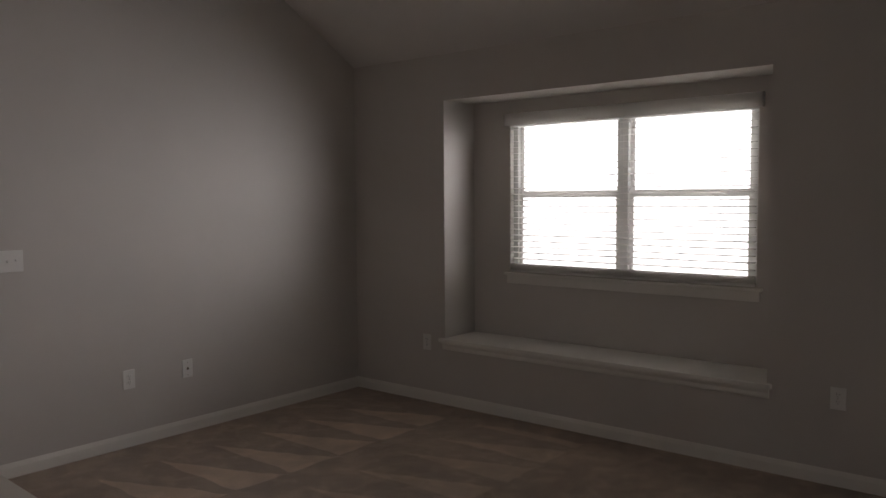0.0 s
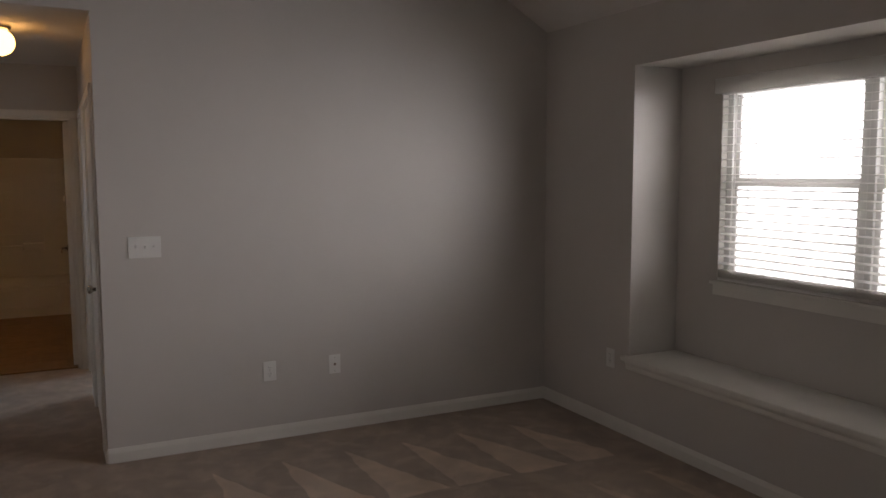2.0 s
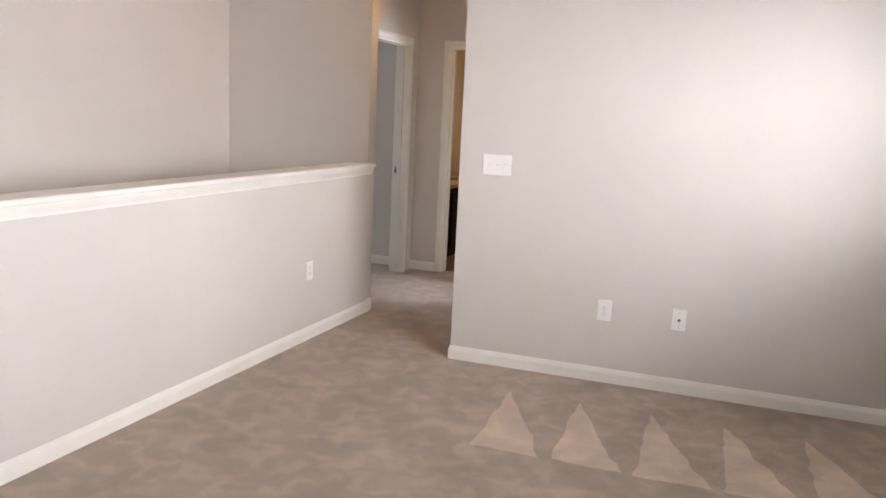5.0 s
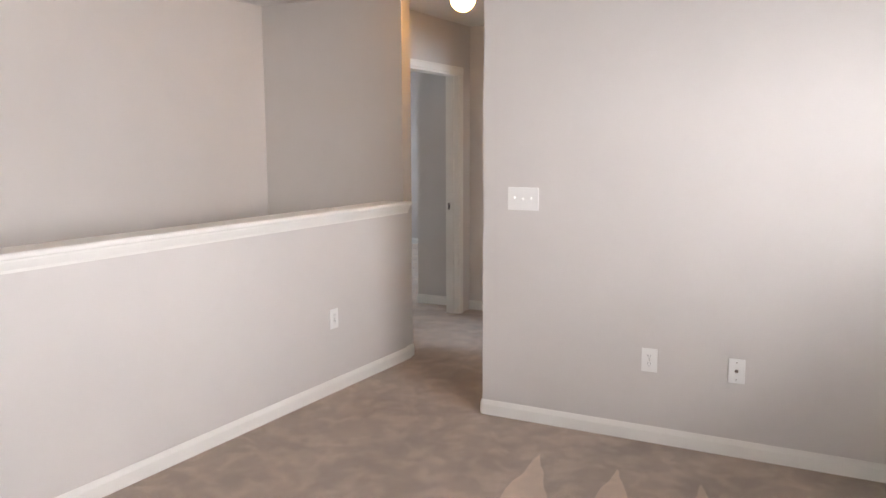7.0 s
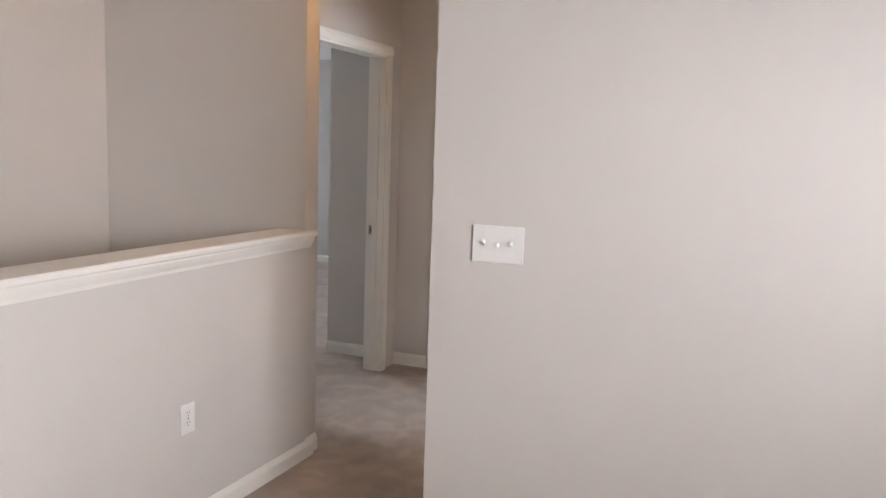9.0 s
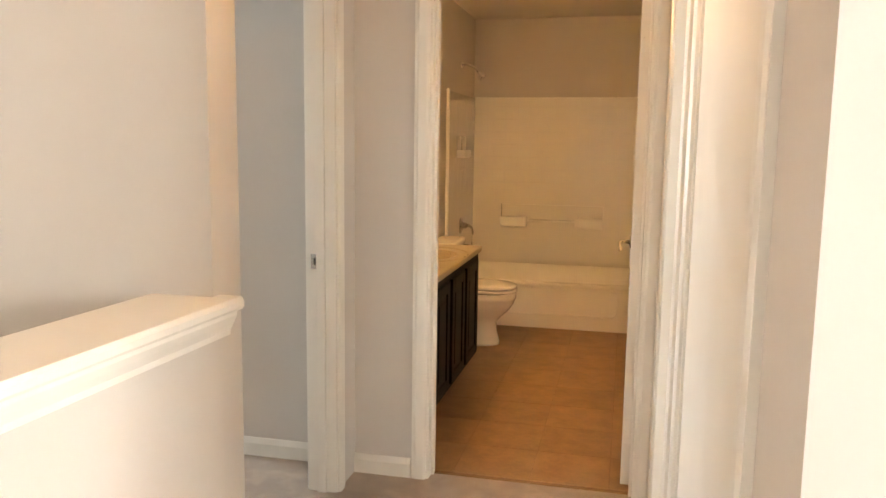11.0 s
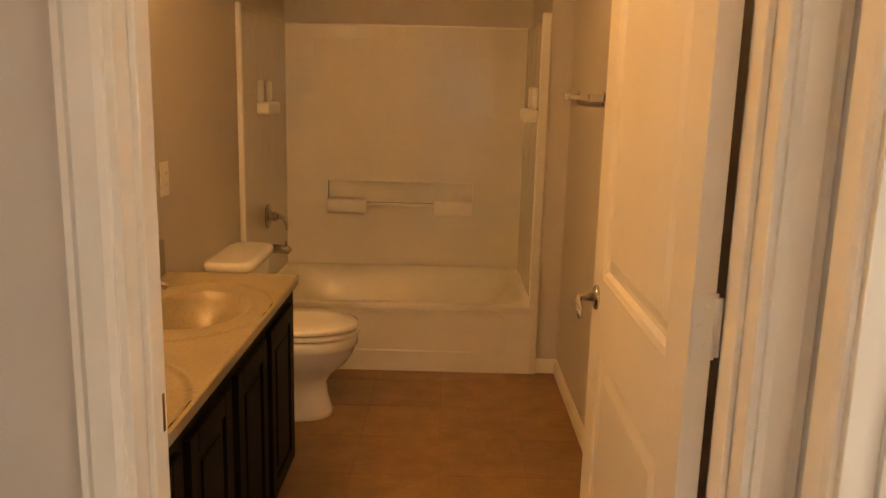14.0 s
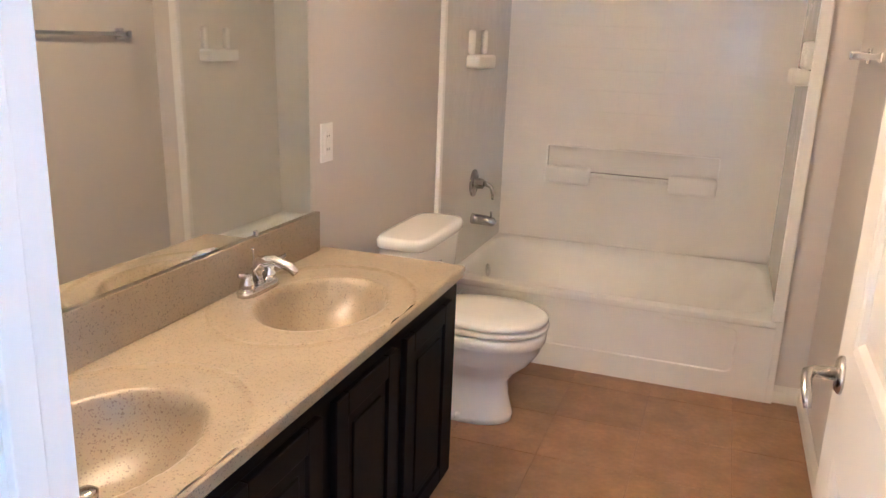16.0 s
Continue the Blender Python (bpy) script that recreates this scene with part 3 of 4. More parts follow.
# ---- living room: window, blind and seat ----
win = thing("window_1", (XR + 0.09, (WY0 + WY1) / 2, WZ0), "white vinyl double window, two sashes side by side, bright daylight outside", "window", kind="structure")
gx0, gx1 = XR + 0.045, XR + 0.095
WM = (WY0 + WY1) / 2
part("window_frame", box_mesh((gx0, gx1, WY0, WY0 + 0.045, WZ0, WZ1), (gx0, gx1, WY1 - 0.045, WY1, WZ0, WZ1), (gx0, gx1, WY0 + 0.045, WY1 - 0.045, WZ1 - 0.05, WZ1), (gx0, gx1, WY0 + 0.045, WY1 - 0.045, WZ0, WZ0 + 0.05), bevel=0.003), VINYL, win)
part("mullion", box_mesh((gx0 - 0.004, gx1 + 0.004, WM - 0.035, WM + 0.035, WZ0 + 0.05, WZ1 - 0.05), bevel=0.003), VINYL, win)
zm = 1.56
for y0, y1 in ((WY0 + 0.045, WM - 0.035), (WM + 0.035, WY1 - 0.045)):
    part("meeting_rail", box_mesh((gx0 + 0.01, gx1 - 0.01, y0, y1, zm - 0.025, zm + 0.025), bevel=0.003), VINYL, win)
    for z0, z1, dx in ((WZ0 + 0.05, zm - 0.025, 0.02), (zm + 0.025, WZ1 - 0.05, 0.035)):
        sa = part("sash", box_mesh((gx0 + dx - 0.008, gx0 + dx + 0.010, y0, y0 + 0.03, z0, z1), (gx0 + dx - 0.008, gx0 + dx + 0.010, y1 - 0.03, y1, z0, z1), bevel=0.002), VINYL, win)
        pane = part("pane", box_mesh((gx0 + dx, gx0 + dx + 0.004, y0 + 0.03, y1 - 0.03, z0, z1)), GLASS, sa)
        pane.visible_shadow = False
# wooden stool and apron under the window
sill = part("window_sill", box_mesh((XR - 0.030, XR + 0.045, WY0 - 0.035, WY1 + 0.035, WZ0 - 0.022, WZ0 - 0.002), bevel=0.005), TRIM, win)
part("apron", box_mesh((XR - 0.014, XR - 0.001, WY0 - 0.02, WY1 + 0.02, WZ0 - 0.085, WZ0 - 0.023), bevel=0.003), TRIM, win)
# reveal lining of the window hole
setting("trim_window_reveal", [(XR + 0.002, XE + 0.598, WY0, WY0 + 0.004, WZ0, WZ1), (XR + 0.002, XE + 0.598, WY1 - 0.004, WY1, WZ0, WZ1)], TRIM, "white painted window reveal")



def plain_window(name, axis, at, lo, hi, z0, z1, label):
    """A double window in a wall that runs along axis; at is the frame's place across it."""
    root = thing(name, (0, 0, 0), label, "window", kind="structure")

    def bx(r0, r1, za, zb, t=0.02):
        return (r0, r1, at - t, at + t, za, zb) if axis == "x" else (at - t, at + t, r0, r1, za, zb)
    m = (lo + hi) / 2
    part("window_frame", box_mesh(bx(lo, lo + 0.045, z0, z1), bx(hi - 0.045, hi, z0, z1), bx(lo + 0.045, hi - 0.045, z1 - 0.045, z1), bx(lo + 0.045, hi - 0.045, z0, z0 + 0.045), bevel=0.003), VINYL, root)
    part("mullion", box_mesh(bx(m - 0.04, m + 0.04, z0 + 0.045, z1 - 0.045), bevel=0.003), VINYL, root)
    for r0, r1 in ((lo + 0.045, m - 0.04), (m + 0.04, hi - 0.045)):
        part("meeting_rail", box_mesh(bx(r0, r1, (z0 + z1) / 2 - 0.022, (z0 + z1) / 2 + 0.022, 0.015), bevel=0.002), VINYL, root)
        pn = part("pane", box_mesh(bx(r0, r1, z0 + 0.045, z1 - 0.045, 0.002)), GLASS, root)
        pn.visible_shadow = False


plain_window("window_2", "x", YS - 0.05, -0.3, 1.5, 0.8, 2.2, "white vinyl double window, bright daylight outside")
plain_window("window_3", "y", 4.12, 2.8, 4.4, 0.9, 2.2, "white vinyl double window of the bedroom")
plain_window("window_4", "y", -5.12, 2.8, 4.4, 0.9, 2.2, "white vinyl double window of the other room")

blind = thing("window_blind", (XR + 0.04, WM, WZ1), "white two-inch horizontal blind, lowered with open slats", "blind")
part("valance", box_mesh((XR - 0.034, XR - 0.020, WY0 - 0.03, WY1 + 0.03, WZ1 - 0.045, WZ1 + 0.045), (XR - 0.034, XR - 0.002, WY0 - 0.03, WY0 - 0.016, WZ1 - 0.045, WZ1 + 0.045), (XR - 0.034, XR - 0.002, WY1 + 0.016, WY1 + 0.03, WZ1 - 0.045, WZ1 + 0.045), bevel=0.004), SLAT, blind)
part("head_rail", box_mesh((XR - 0.015, XR + 0.038, WY0 + 0.006, WY1 - 0.006, WZ1 - 0.05, WZ1 - 0.004), bevel=0.003), SLAT, blind)
slat_bm = bmesh.new()
rows = []
for k in range(5):
    u = -0.025 + 0.0125 * k
    rows.append([(u, 0.0025 * (1 - (u / 0.025) ** 2))])
vt, vb = [], []
for sy in (WY0 + 0.010, WY1 - 0.010):
    vt.append([slat_bm.verts.new((u[0][0], sy, u[0][1] + 0.0013)) for u in rows])
    vb.append([slat_bm.verts.new((u[0][0], sy, u[0][1] - 0.0013)) for u in rows])
for k in range(4):
    slat_bm.faces.new((vt[0][k], vt[0][k + 1], vt[1][k + 1], vt[1][k]))
    slat_bm.faces.new((vb[0][k], vb[1][k], vb[1][k + 1], vb[0][k + 1]))
    for s in (0, 1):
        slat_bm.faces.new((vt[s][k], vb[s][k], vb[s][k + 1], vt[s][k + 1]))
for k in (0, 4):
    slat_bm.faces.new((vt[0][k], vt[1][k], vb[1][k], vb[0][k]))
z = WZ1 - 0.075
first = part("slat", slat_bm, SLAT, blind)
first.matrix_basis = pose(XR + 0.012, 0, z, 0, -6, 0)
zz = z - 0.043
while zz > WZ0 + 0.10:
    o = new("slat", first.data)
    o.parent, o.matrix_parent_inverse = blind, first.matrix_parent_inverse
    o.matrix_basis = pose(XR + 0.012, 0, zz, random.uniform(-0.04, 0.04), -6 + random.uniform(-2, 2), 0)
    zz -= 0.043
for k in range(5):
    o = new("slat", first.data)
    o.parent, o.matrix_parent_inverse = blind, first.matrix_parent_inverse
    o.matrix_basis = pose(XR + 0.012, 0, WZ0 + 0.030 + 0.008 * k, 0, 0, 0)
part("bottom_rail", box_mesh((XR - 0.012, XR + 0.036, WY0 + 0.010, WY1 - 0.010, WZ0 + 0.003, WZ0 + 0.024), bevel=0.004), SLAT, blind)
for cy in (WY0 + 0.22, WM, WY1 - 0.22):
    for cx in (-0.014, 0.038):
        part("ladder_cord", tube([(XR + cx, cy, WZ0 + 0.02), (XR + cx, cy, WZ1 - 0.05)], 0.0013, 6), SLAT, blind)
part("tilt_wand", tube([(XR - 0.018, WY1 - 0.12, WZ1 - 0.05), (XR - 0.018, WY1 - 0.125, WZ1 - 0.62)], 0.004, 8), SLAT, blind)

seat = thing("window_seat", (XE, (RY0 + RY1) / 2, RZ0), "white painted wooden window seat board in the recess", "window seat", kind="structure")
part("board", box_mesh((XE - 0.035, XR - 0.001, RY0 + 0.002, RY1 - 0.002, RZ0 - 0.028, RZ0)), TRIM, seat)
part("nosing", box_mesh((XE - 0.045, XE - 0.0351, RY0 - 0.03, RY1 + 0.03, RZ0 - 0.028, RZ0), (XE - 0.0351, XE - 0.002, RY0 - 0.03, RY0 - 0.002, RZ0 - 0.028, RZ0), (XE - 0.0351, XE - 0.002, RY1 + 0.002, RY1 + 0.03, RZ0 - 0.028, RZ0), bevel=0.004), TRIM, seat)
part("apron", profile_run((XE, RY0 - 0.015, RZ0 - 0.085), (XE, RY1 + 0.015, RZ0 - 0.085), (-1, 0, 0), [(0.001, 0), (0.010, 0), (0.014, 0.010), (0.014, 0.030), (0.024, 0.046), (0.026, 0.056), (0.001, 0.056)]), TRIM, seat)

# ---- plates ----


def facing(x, y, z, normal):
    """Pose of a plate: its local z looks along normal, local y is up."""
    nn = Vector(normal).normalized()
    up = Vector((0, 0, 1))
    r = up.cross(nn).normalized()
    return Matrix((( r.x, up.x, nn.x, x), (r.y, up.y, nn.y, y), (r.z, up.z, nn.z, z), (0, 0, 0, 1)))


def wall_plate(name, w, h, kind, label, category, group=""):
    root = thing(name, (0, 0, 0), label, category, group)
    part("plate", box_mesh((-w / 2, w / 2, -h / 2, h / 2, 0.0, 0.006), bevel=0.0025), PLATE, root)
    if kind == "switch":
        for k in (-1, 0, 1):
            part("toggle_well", box_mesh((k * 0.046 - 0.006, k * 0.046 + 0.006, -0.013, 0.013, 0.006, 0.0068)), PLATE, root)
            bm = box_mesh((-0.004, 0.004, -0.006, 0.006, 0.0, 0.014), bevel=0.0015)
            tg = part("toggle", bm, PLATE, root)
            tg.matrix_basis = pose(k * 0.046, 0.002, 0.006, -28 if k else 28)
            for sz in (-0.030, 0.030):
                part("screw", lathe([(0.0032, 0.006), (0.0030, 0.0072), (0.001, 0.0074)], 10, Matrix.Translation((k * 0.046, sz, 0))), PLATE, root)
    elif kind == "outlet":
        for sy in (-0.0195, 0.0195):
            rc = part("receptacle", lathe([(0.0170, 0.005), (0.0170, 0.0078), (0.0155, 0.0084)], 20, Matrix.Translation((0, sy, 0)) @ Matrix.Scale(0.85, 4, (0, 1, 0))), PLATE, root)
            part("slot", box_mesh((-0.0075, -0.0055, sy, sy + 0.009, 0.0083, 0.0088)), DARK, rc)
            part("slot", box_mesh((0.0055, 0.0075, sy, sy + 0.008, 0.0083, 0.0088)), DARK, rc)
            part("slot", box_mesh((-0.002, 0.002, sy - 0.010, sy - 0.006, 0.0083, 0.0088)), DARK, rc)
        part("screw", lathe([(0.0032, 0.006), (0.0030, 0.0072), (0.001, 0.0074)], 10), NICKEL, root)
    elif kind == "cable":
        part("cable_jack", lathe([(0.0085, 0.006), (0.0085, 0.009), (0.0048, 0.009), (0.0048, 0.016), (0.003, 0.016)], 14), NICKEL, root, "brass-grey cable jack")
        for sz in (-0.042, 0.042):
            part("screw", lathe([(0.0032, 0.006), (0.0030, 0.0072), (0.001, 0.0074)], 10, Matrix.Translation((0, sz, 0))), NICKEL, root)
    elif kind == "gfci":
        part("rocker_body", box_mesh((-0.0165, 0.0165, -0.034, 0.034, 0.006, 0.009), bevel=0.001), PLATE, root)
        for sy in (-0.020, 0.020):
            part("slot", box_mesh((-0.0075, -0.0055, sy - 0.004, sy + 0.004, 0.0089, 0.0094)), DARK, root)
            part("slot", box_mesh((0.0055, 0.0075, sy - 0.004, sy + 0.004, 0.0089, 0.0094)), DARK, root)
        part("test_button", box_mesh((-0.009, 0.009, -0.0055, 0.0055, 0.0089, 0.0105), bevel=0.001), PLATE, root)
    return root


sw = wall_plate("light_switch", 0.172, 0.120, "switch", "white three-gang toggle switch plate on the greige wall", "light switch")
sw.matrix_basis = facing(0.231, -0.0005, 1.206, (0, -1, 0))
o1 = wall_plate("power_outlet", 0.078, 0.120, "outlet", "white duplex outlet plate low on the wall", "outlet", "wall outlets")
o1.matrix_basis = facing(0.914, -0.0005, 0.423, (0, -1, 0))
o2 = wall_plate("cable_outlet", 0.076, 0.120, "cable", "white cable jack plate low on the wall", "outlet")
o2.matrix_basis = facing(1.325, -0.0005, 0.422, (0, -1, 0))
hp = HW_N + dirv * 0.86
o3 = copy_thing(o1, facing(hp.x + outn.x * 0.0005, hp.y, 0.452, outn))
o4 = copy_thing(o1, facing(XE - 0.0005, -0.752, 0.452, (-1, 0, 0)))
o5 = copy_thing(o1, facing(XE - 0.0005, -3.60, 0.470, (-1, 0, 0)))
o6 = copy_thing(o1, facing(2.98, 5.9445, 0.42, (0, -1, 0)))
bo = wall_plate("bathroom_outlet", 0.076, 0.120, "gfci", "white grounded outlet plate beside the mirror", "outlet")
bo.matrix_basis = facing(BXW + 0.0005, 4.150, 1.103, (1, 0, 0))

# ---- hall lamp ----
LX, LY = -0.45, 0.67
lamp = thing("ceiling_lamp", (LX, LY, CEIL_Z), "lit white glass globe lamp on the hall ceiling", "ceiling lamp")
part("canopy", lathe([(0.062, CEIL_Z), (0.062, CEIL_Z - 0.012), (0.050, CEIL_Z - 0.026), (0.040, CEIL_Z - 0.030)], 24, Matrix.Translation((LX, LY, 0))), NICKEL, lamp, "satin nickel canopy", True)
prof = [(0.042, CEIL_Z - 0.028)] + [(0.078 * math.sin(a), CEIL_Z - 0.098 + 0.078 * math.cos(a)) for a in [0.62 + 0.168 * i for i in range(15)]] + [(0.002, CEIL_Z - 0.1765)]
part("globe", lathe(prof, 28, Matrix.Translation((LX, LY, 0))), GLOBE, lamp, "glowing opal glass globe", True)

stair_lamp = copy_thing(lamp, Matrix.Translation((-1.62, -1.95, 2.80)))
for o in stair_lamp.children:
    if o.name.startswith("globe"):
        o.data = o.data.copy()
        o.data.materials[0] = STAIR_GLOBE
stair_lamp["label"] = "lit white glass globe lamp above the stairwell"
backdrop = part("backdrop", box_mesh((13.0, 13.1, -30, 26, -3.0, 9.0)), glow("hazy_daylight", (0.92, 0.96, 1.0), 11.0))
tagged(backdrop, "hazy overexposed distance outside the window", "backdrop", kind="structure")

# ---- bathroom ----
tile_root = setting("floor_bathroom", [(BXW, BXE, YN + 0.06, TY0 + 0.02, 0.0, 0.006)], GROUT, "tan square tiles with thin grout joints")
# vanity
VX, VY0, VY1, VZ = -1.026, YNB + 0.015, 4.118, 0.742
van = thing("vanity_cabinet", (-1.24, 3.3, 0), "dark espresso wood bathroom vanity cabinet with panelled doors", "cabinet")
part("face_frame", box_mesh((VX - 0.020, VX, VY0, VY1, 0.10, VZ), bevel=0.002), ESP, van)
part("side_panel", box_mesh((BXW + 0.002, VX - 0.020, VY1 - 0.018, VY1, 0.10, VZ)), ESP, van)
part("side_panel", box_mesh((BXW + 0.002, VX - 0.020, VY0, VY0 + 0.018, 0.10, VZ)), ESP, van)
part("bottom_panel", box_mesh((BXW + 0.002, VX - 0.020, VY0 + 0.018, VY1 - 0.018, 0.10, 0.118)), ESP, van)
part("toe_kick", box_mesh((BXW + 0.002, VX - 0.07, VY0, VY1, 0.006, 0.10)), ESP, van)
ds = [(2.580, 2.880), (2.930, 3.244), (3.306, 3.628), (3.684, 4.026)]
for y0, y1 in ds:
    z0, z1 = 0.135, 0.702
    bm = box_mesh((VX + 0.001, VX + 0.019, y0, y0 + 0.055, z0, z1), (VX + 0.001, VX + 0.019, y1 - 0.055, y1, z0, z1), (VX + 0.001, VX + 0.019, y0 + 0.055, y1 - 0.055, z0, z0 + 0.055), (VX + 0.001, VX + 0.019, y0 + 0.055, y1 - 0.055, z1 - 0.055, z1), bevel=0.0025)
    d = part("door", bm, ESP, van)
    part("panel", box_mesh((VX + 0.001, VX + 0.010, y0 + 0.0555, y1 - 0.0555, z0 + 0.0555, z1 - 0.0555)), ESP, d)
    part("raised_field", box_mesh((VX + 0.010, VX + 0.016, y0 + 0.085, y1 - 0.085, z0 + 0.085, z1 - 0.085), bevel=0.004), ESP, d)

# worktop with two moulded oval basins
CT = 0.777
top = thing("sink_counter", (-1.24, 3.3, VZ), "tan speckled cultured marble vanity top with two oval basins", "vanity top")
CX0, CX1, CY_0, CY_1 = BXW + 0.001, -1.004, YNB + 0.004, 4.134
BAS = [(-1.228, 2.888), (-1.228, 3.662)]
RX, RY = 0.150, 0.205
nx, ny = 62, 190


def basin_height(x, y):
    h = CT
    for bx, by in BAS:
        r = math.hypot((x - bx) / RX, (y - by) / RY)
        rr = math.hypot((x - bx + 0.02) / (RX + 0.085), (y - by) / (RY + 0.105))
        if r < 1.0:
            h = CT - 0.004 - 0.125 * (1 - r ** 2.6) ** 0.62
        elif r < 1.10:
            h = CT - 0.004 * (1.10 - r) / 0.10 * (1.10 - r) / 0.10
        elif rr < 1.0:
            h = CT - 0.0015
        elif rr < 1.035:
            h = CT + 0.005 * math.sin(math.pi * (rr - 1.0) / 0.035) - 0.0015 * (1.035 - rr) / 0.035
    return h


verts, faces = [], []
for i in range(nx + 1):
    for j in range(ny + 1):
        x = CX0 + (CX1 - 0.008 - CX0) * i / nx
        y = CY_0 + (CY_1 - 0.008 - CY_0) * j / ny
        verts.append((x, y, basin_height(x, y)))
for i in range(nx):
    for j in range(ny):
        a = i * (ny + 1) + j
        faces.append((a, a + ny + 1, a + ny + 2, a + 1))
me = bpy.data.meshes.new("slab")
me.from_pydata(verts, [], faces)
me.materials.append(MARBLE)
for p in me.polygons:
    p.use_smooth = True
slab = new("slab", me)
slab.parent, slab.matrix_parent_inverse = top, top.matrix_basis.inverted()
part("edge", profile_run((CX1 - 0.008, CY_0, CT), (CX1 - 0.008, CY_1 - 0.008, CT), (1, 0, 0), [(0, 0), (0.004, -0.001), (0.0075, -0.004), (0.008, -0.010), (0.008, -0.016), (0.004, -0.018), (0.004, -0.034), (0, -0.034)]), MARBLE, top)
part("edge", profile_run((CX0, CY_1 - 0.008, CT), (CX1 - 0.008, CY_1 - 0.008, CT), (0, 1, 0), [(0, 0), (0.004, -0.001), (0.0075, -0.004), (0.008, -0.010), (0.008, -0.016), (0.004, -0.018), (0.004, -0.034), (0, -0.034)]), MARBLE, top)
part("backsplash", box_mesh((BXW + 0.001, BXW + 0.021, CY_0, CY_1 - 0.058, CT + 0.001, 0.902), bevel=0.003), MARBLE, top)
for bx, by in BAS:
    part("drain", lathe([(0.026, CT - 0.127), (0.026, CT - 0.122), (0.019, CT - 0.119)], 20, Matrix.Translation((bx - 0.03, by, 0))), CHROME, top, "chrome drain ring", True)
    part("stopper", lathe([(0.008, CT - 0.122), (0.008, CT - 0.112), (0.019, CT - 0.110), (0.020, CT - 0.098), (0.015, CT - 0.094), (0.004, CT - 0.093)], 20, Matrix.Translation((bx - 0.03, by, 0))), DARKCHROME, top, "raised dark chrome pop-up stopper", True)
    part("overflow", lathe([(0.011, 0.0), (0.011, 0.003), (0.008, 0.004)], 16, Matrix.Translation((bx + 0.122, by - 0.03, CT - 0.045)) @ Matrix.Rotation(radians(-60), 4, "Y")), BRONZE, top, "dark overflow ring", True)


def faucet(x, y, label):
    root = thing("faucet", (x, y, CT), label, "faucet", "vanity faucets")
    part("base", loft([(x, y, CT, 0.027, 0.080), (x, y, CT + 0.010, 0.027, 0.080), (x, y, CT + 0.018, 0.022, 0.072)], 28, 3.0), CHROME, root, "", True)
    part("spout", tube([(x, y, CT + 0.015), (x, y, CT + 0.055), (x + 0.012, y, CT + 0.078), (x + 0.050, y, CT + 0.086), (x + 0.095, y, CT + 0.074), (x + 0.112, y, CT + 0.060)], [0.019, 0.017, 0.016, 0.014, 0.012, 0.011], 16), CHROME, root, "", True)
    for s in (-1, 1):
        hy = y + s * 0.052
        h = part("handle_post", lathe([(0.020, CT + 0.016), (0.018, CT + 0.034), (0.013, CT + 0.044), (0.015, CT + 0.052), (0.006, CT + 0.058)], 18, Matrix.Translation((x, hy, 0))), CHROME, root, "", True)
        part("lever", tube([(x, hy, CT + 0.050), (x + 0.010, hy + s * 0.024, CT + 0.060), (x + 0.016, hy + s * 0.056, CT + 0.070)], [0.008, 0.0065, 0.005], 12), CHROME, h, "", True)
    part("lift_rod", tube([(x - 0.012, y, CT + 0.05), (x - 0.014, y, CT + 0.105), (x - 0.014, y, CT + 0.112)], [0.003, 0.003, 0.005], 8), CHROME, root, "", True)
    return root


faucet(-1.422, 2.888, "chrome two-handle faucet behind the near basin")
faucet(-1.422, 3.668, "chrome two-handle faucet behind the far basin")

mirror = thing("wall_mirror", (BXW, 3.26, 0.91), "large frameless rectangular mirror above the vanity", "mirror")
bm = box_mesh((BXW + 0.001, BXW + 0.006, 2.60, 4.025, 0.908, 1.98), bevel=0.001)
for v in bm.verts:
    v.co.x += 0.012 * (1.98 - v.co.z) / 1.07
part("glass", bm, MIRROR, mirror)
for y in (3.02, 3.72):
    part("clip", box_mesh((BXW + 0.011, BXW + 0.022, y, y + 0.014, 0.903, 0.918), bevel=0.001), CHROME, mirror)

bar = thing("vanity_light", (BXW, 3.26, 2.12), "chrome bar light with round warm bulbs above the mirror", "wall lamp")
part("back_plate", box_mesh((BXW + 0.001, BXW + 0.03, 2.93, 3.73, 2.07, 2.18), bevel=0.004), CHROME, bar)
for k in range(4):
    y = 3.03 + 0.20 * k
    pr = [(0.016, 0.03), (0.016, 0.055)] + [(0.042 * math.sin(a), 0.095 - 0.042 * math.cos(a)) for a in [0.45 + 0.2 * i for i in range(13)]] + [(0.001, 0.137)]
    part("bulb", lathe(pr, 20, Matrix.Translation((BXW, y, 2.125)) @ Matrix.Rotation(radians(90), 4, "Y")), BULB, bar, "lit round bulb", True)

# toilet
TYC = 4.705
toilet = thing("toilet", (-1.10, TYC, 0.006), "white porcelain two-piece toilet with closed lid", "toilet")
part("pedestal", loft([(-1.085, TYC, 0.006, 0.165, 0.108), (-1.085, TYC, 0.03, 0.165, 0.106), (-1.09, TYC, 0.10, 0.150, 0.090), (-1.09, TYC, 0.165, 0.145, 0.088), (-1.08, TYC, 0.205, 0.165, 0.108), (-1.062, TYC, 0.25, 0.200, 0.145), (-1.05, TYC, 0.30, 0.222, 0.172), (-1.046, TYC, 0.335, 0.230, 0.180), (-1.046, TYC, 0.340, 0.236, 0.186), (-1.046, TYC, 0.378, 0.237, 0.187), (-1.046, TYC, 0.384, 0.230, 0.180)], 44, 2.15), PORC, toilet, "", True)
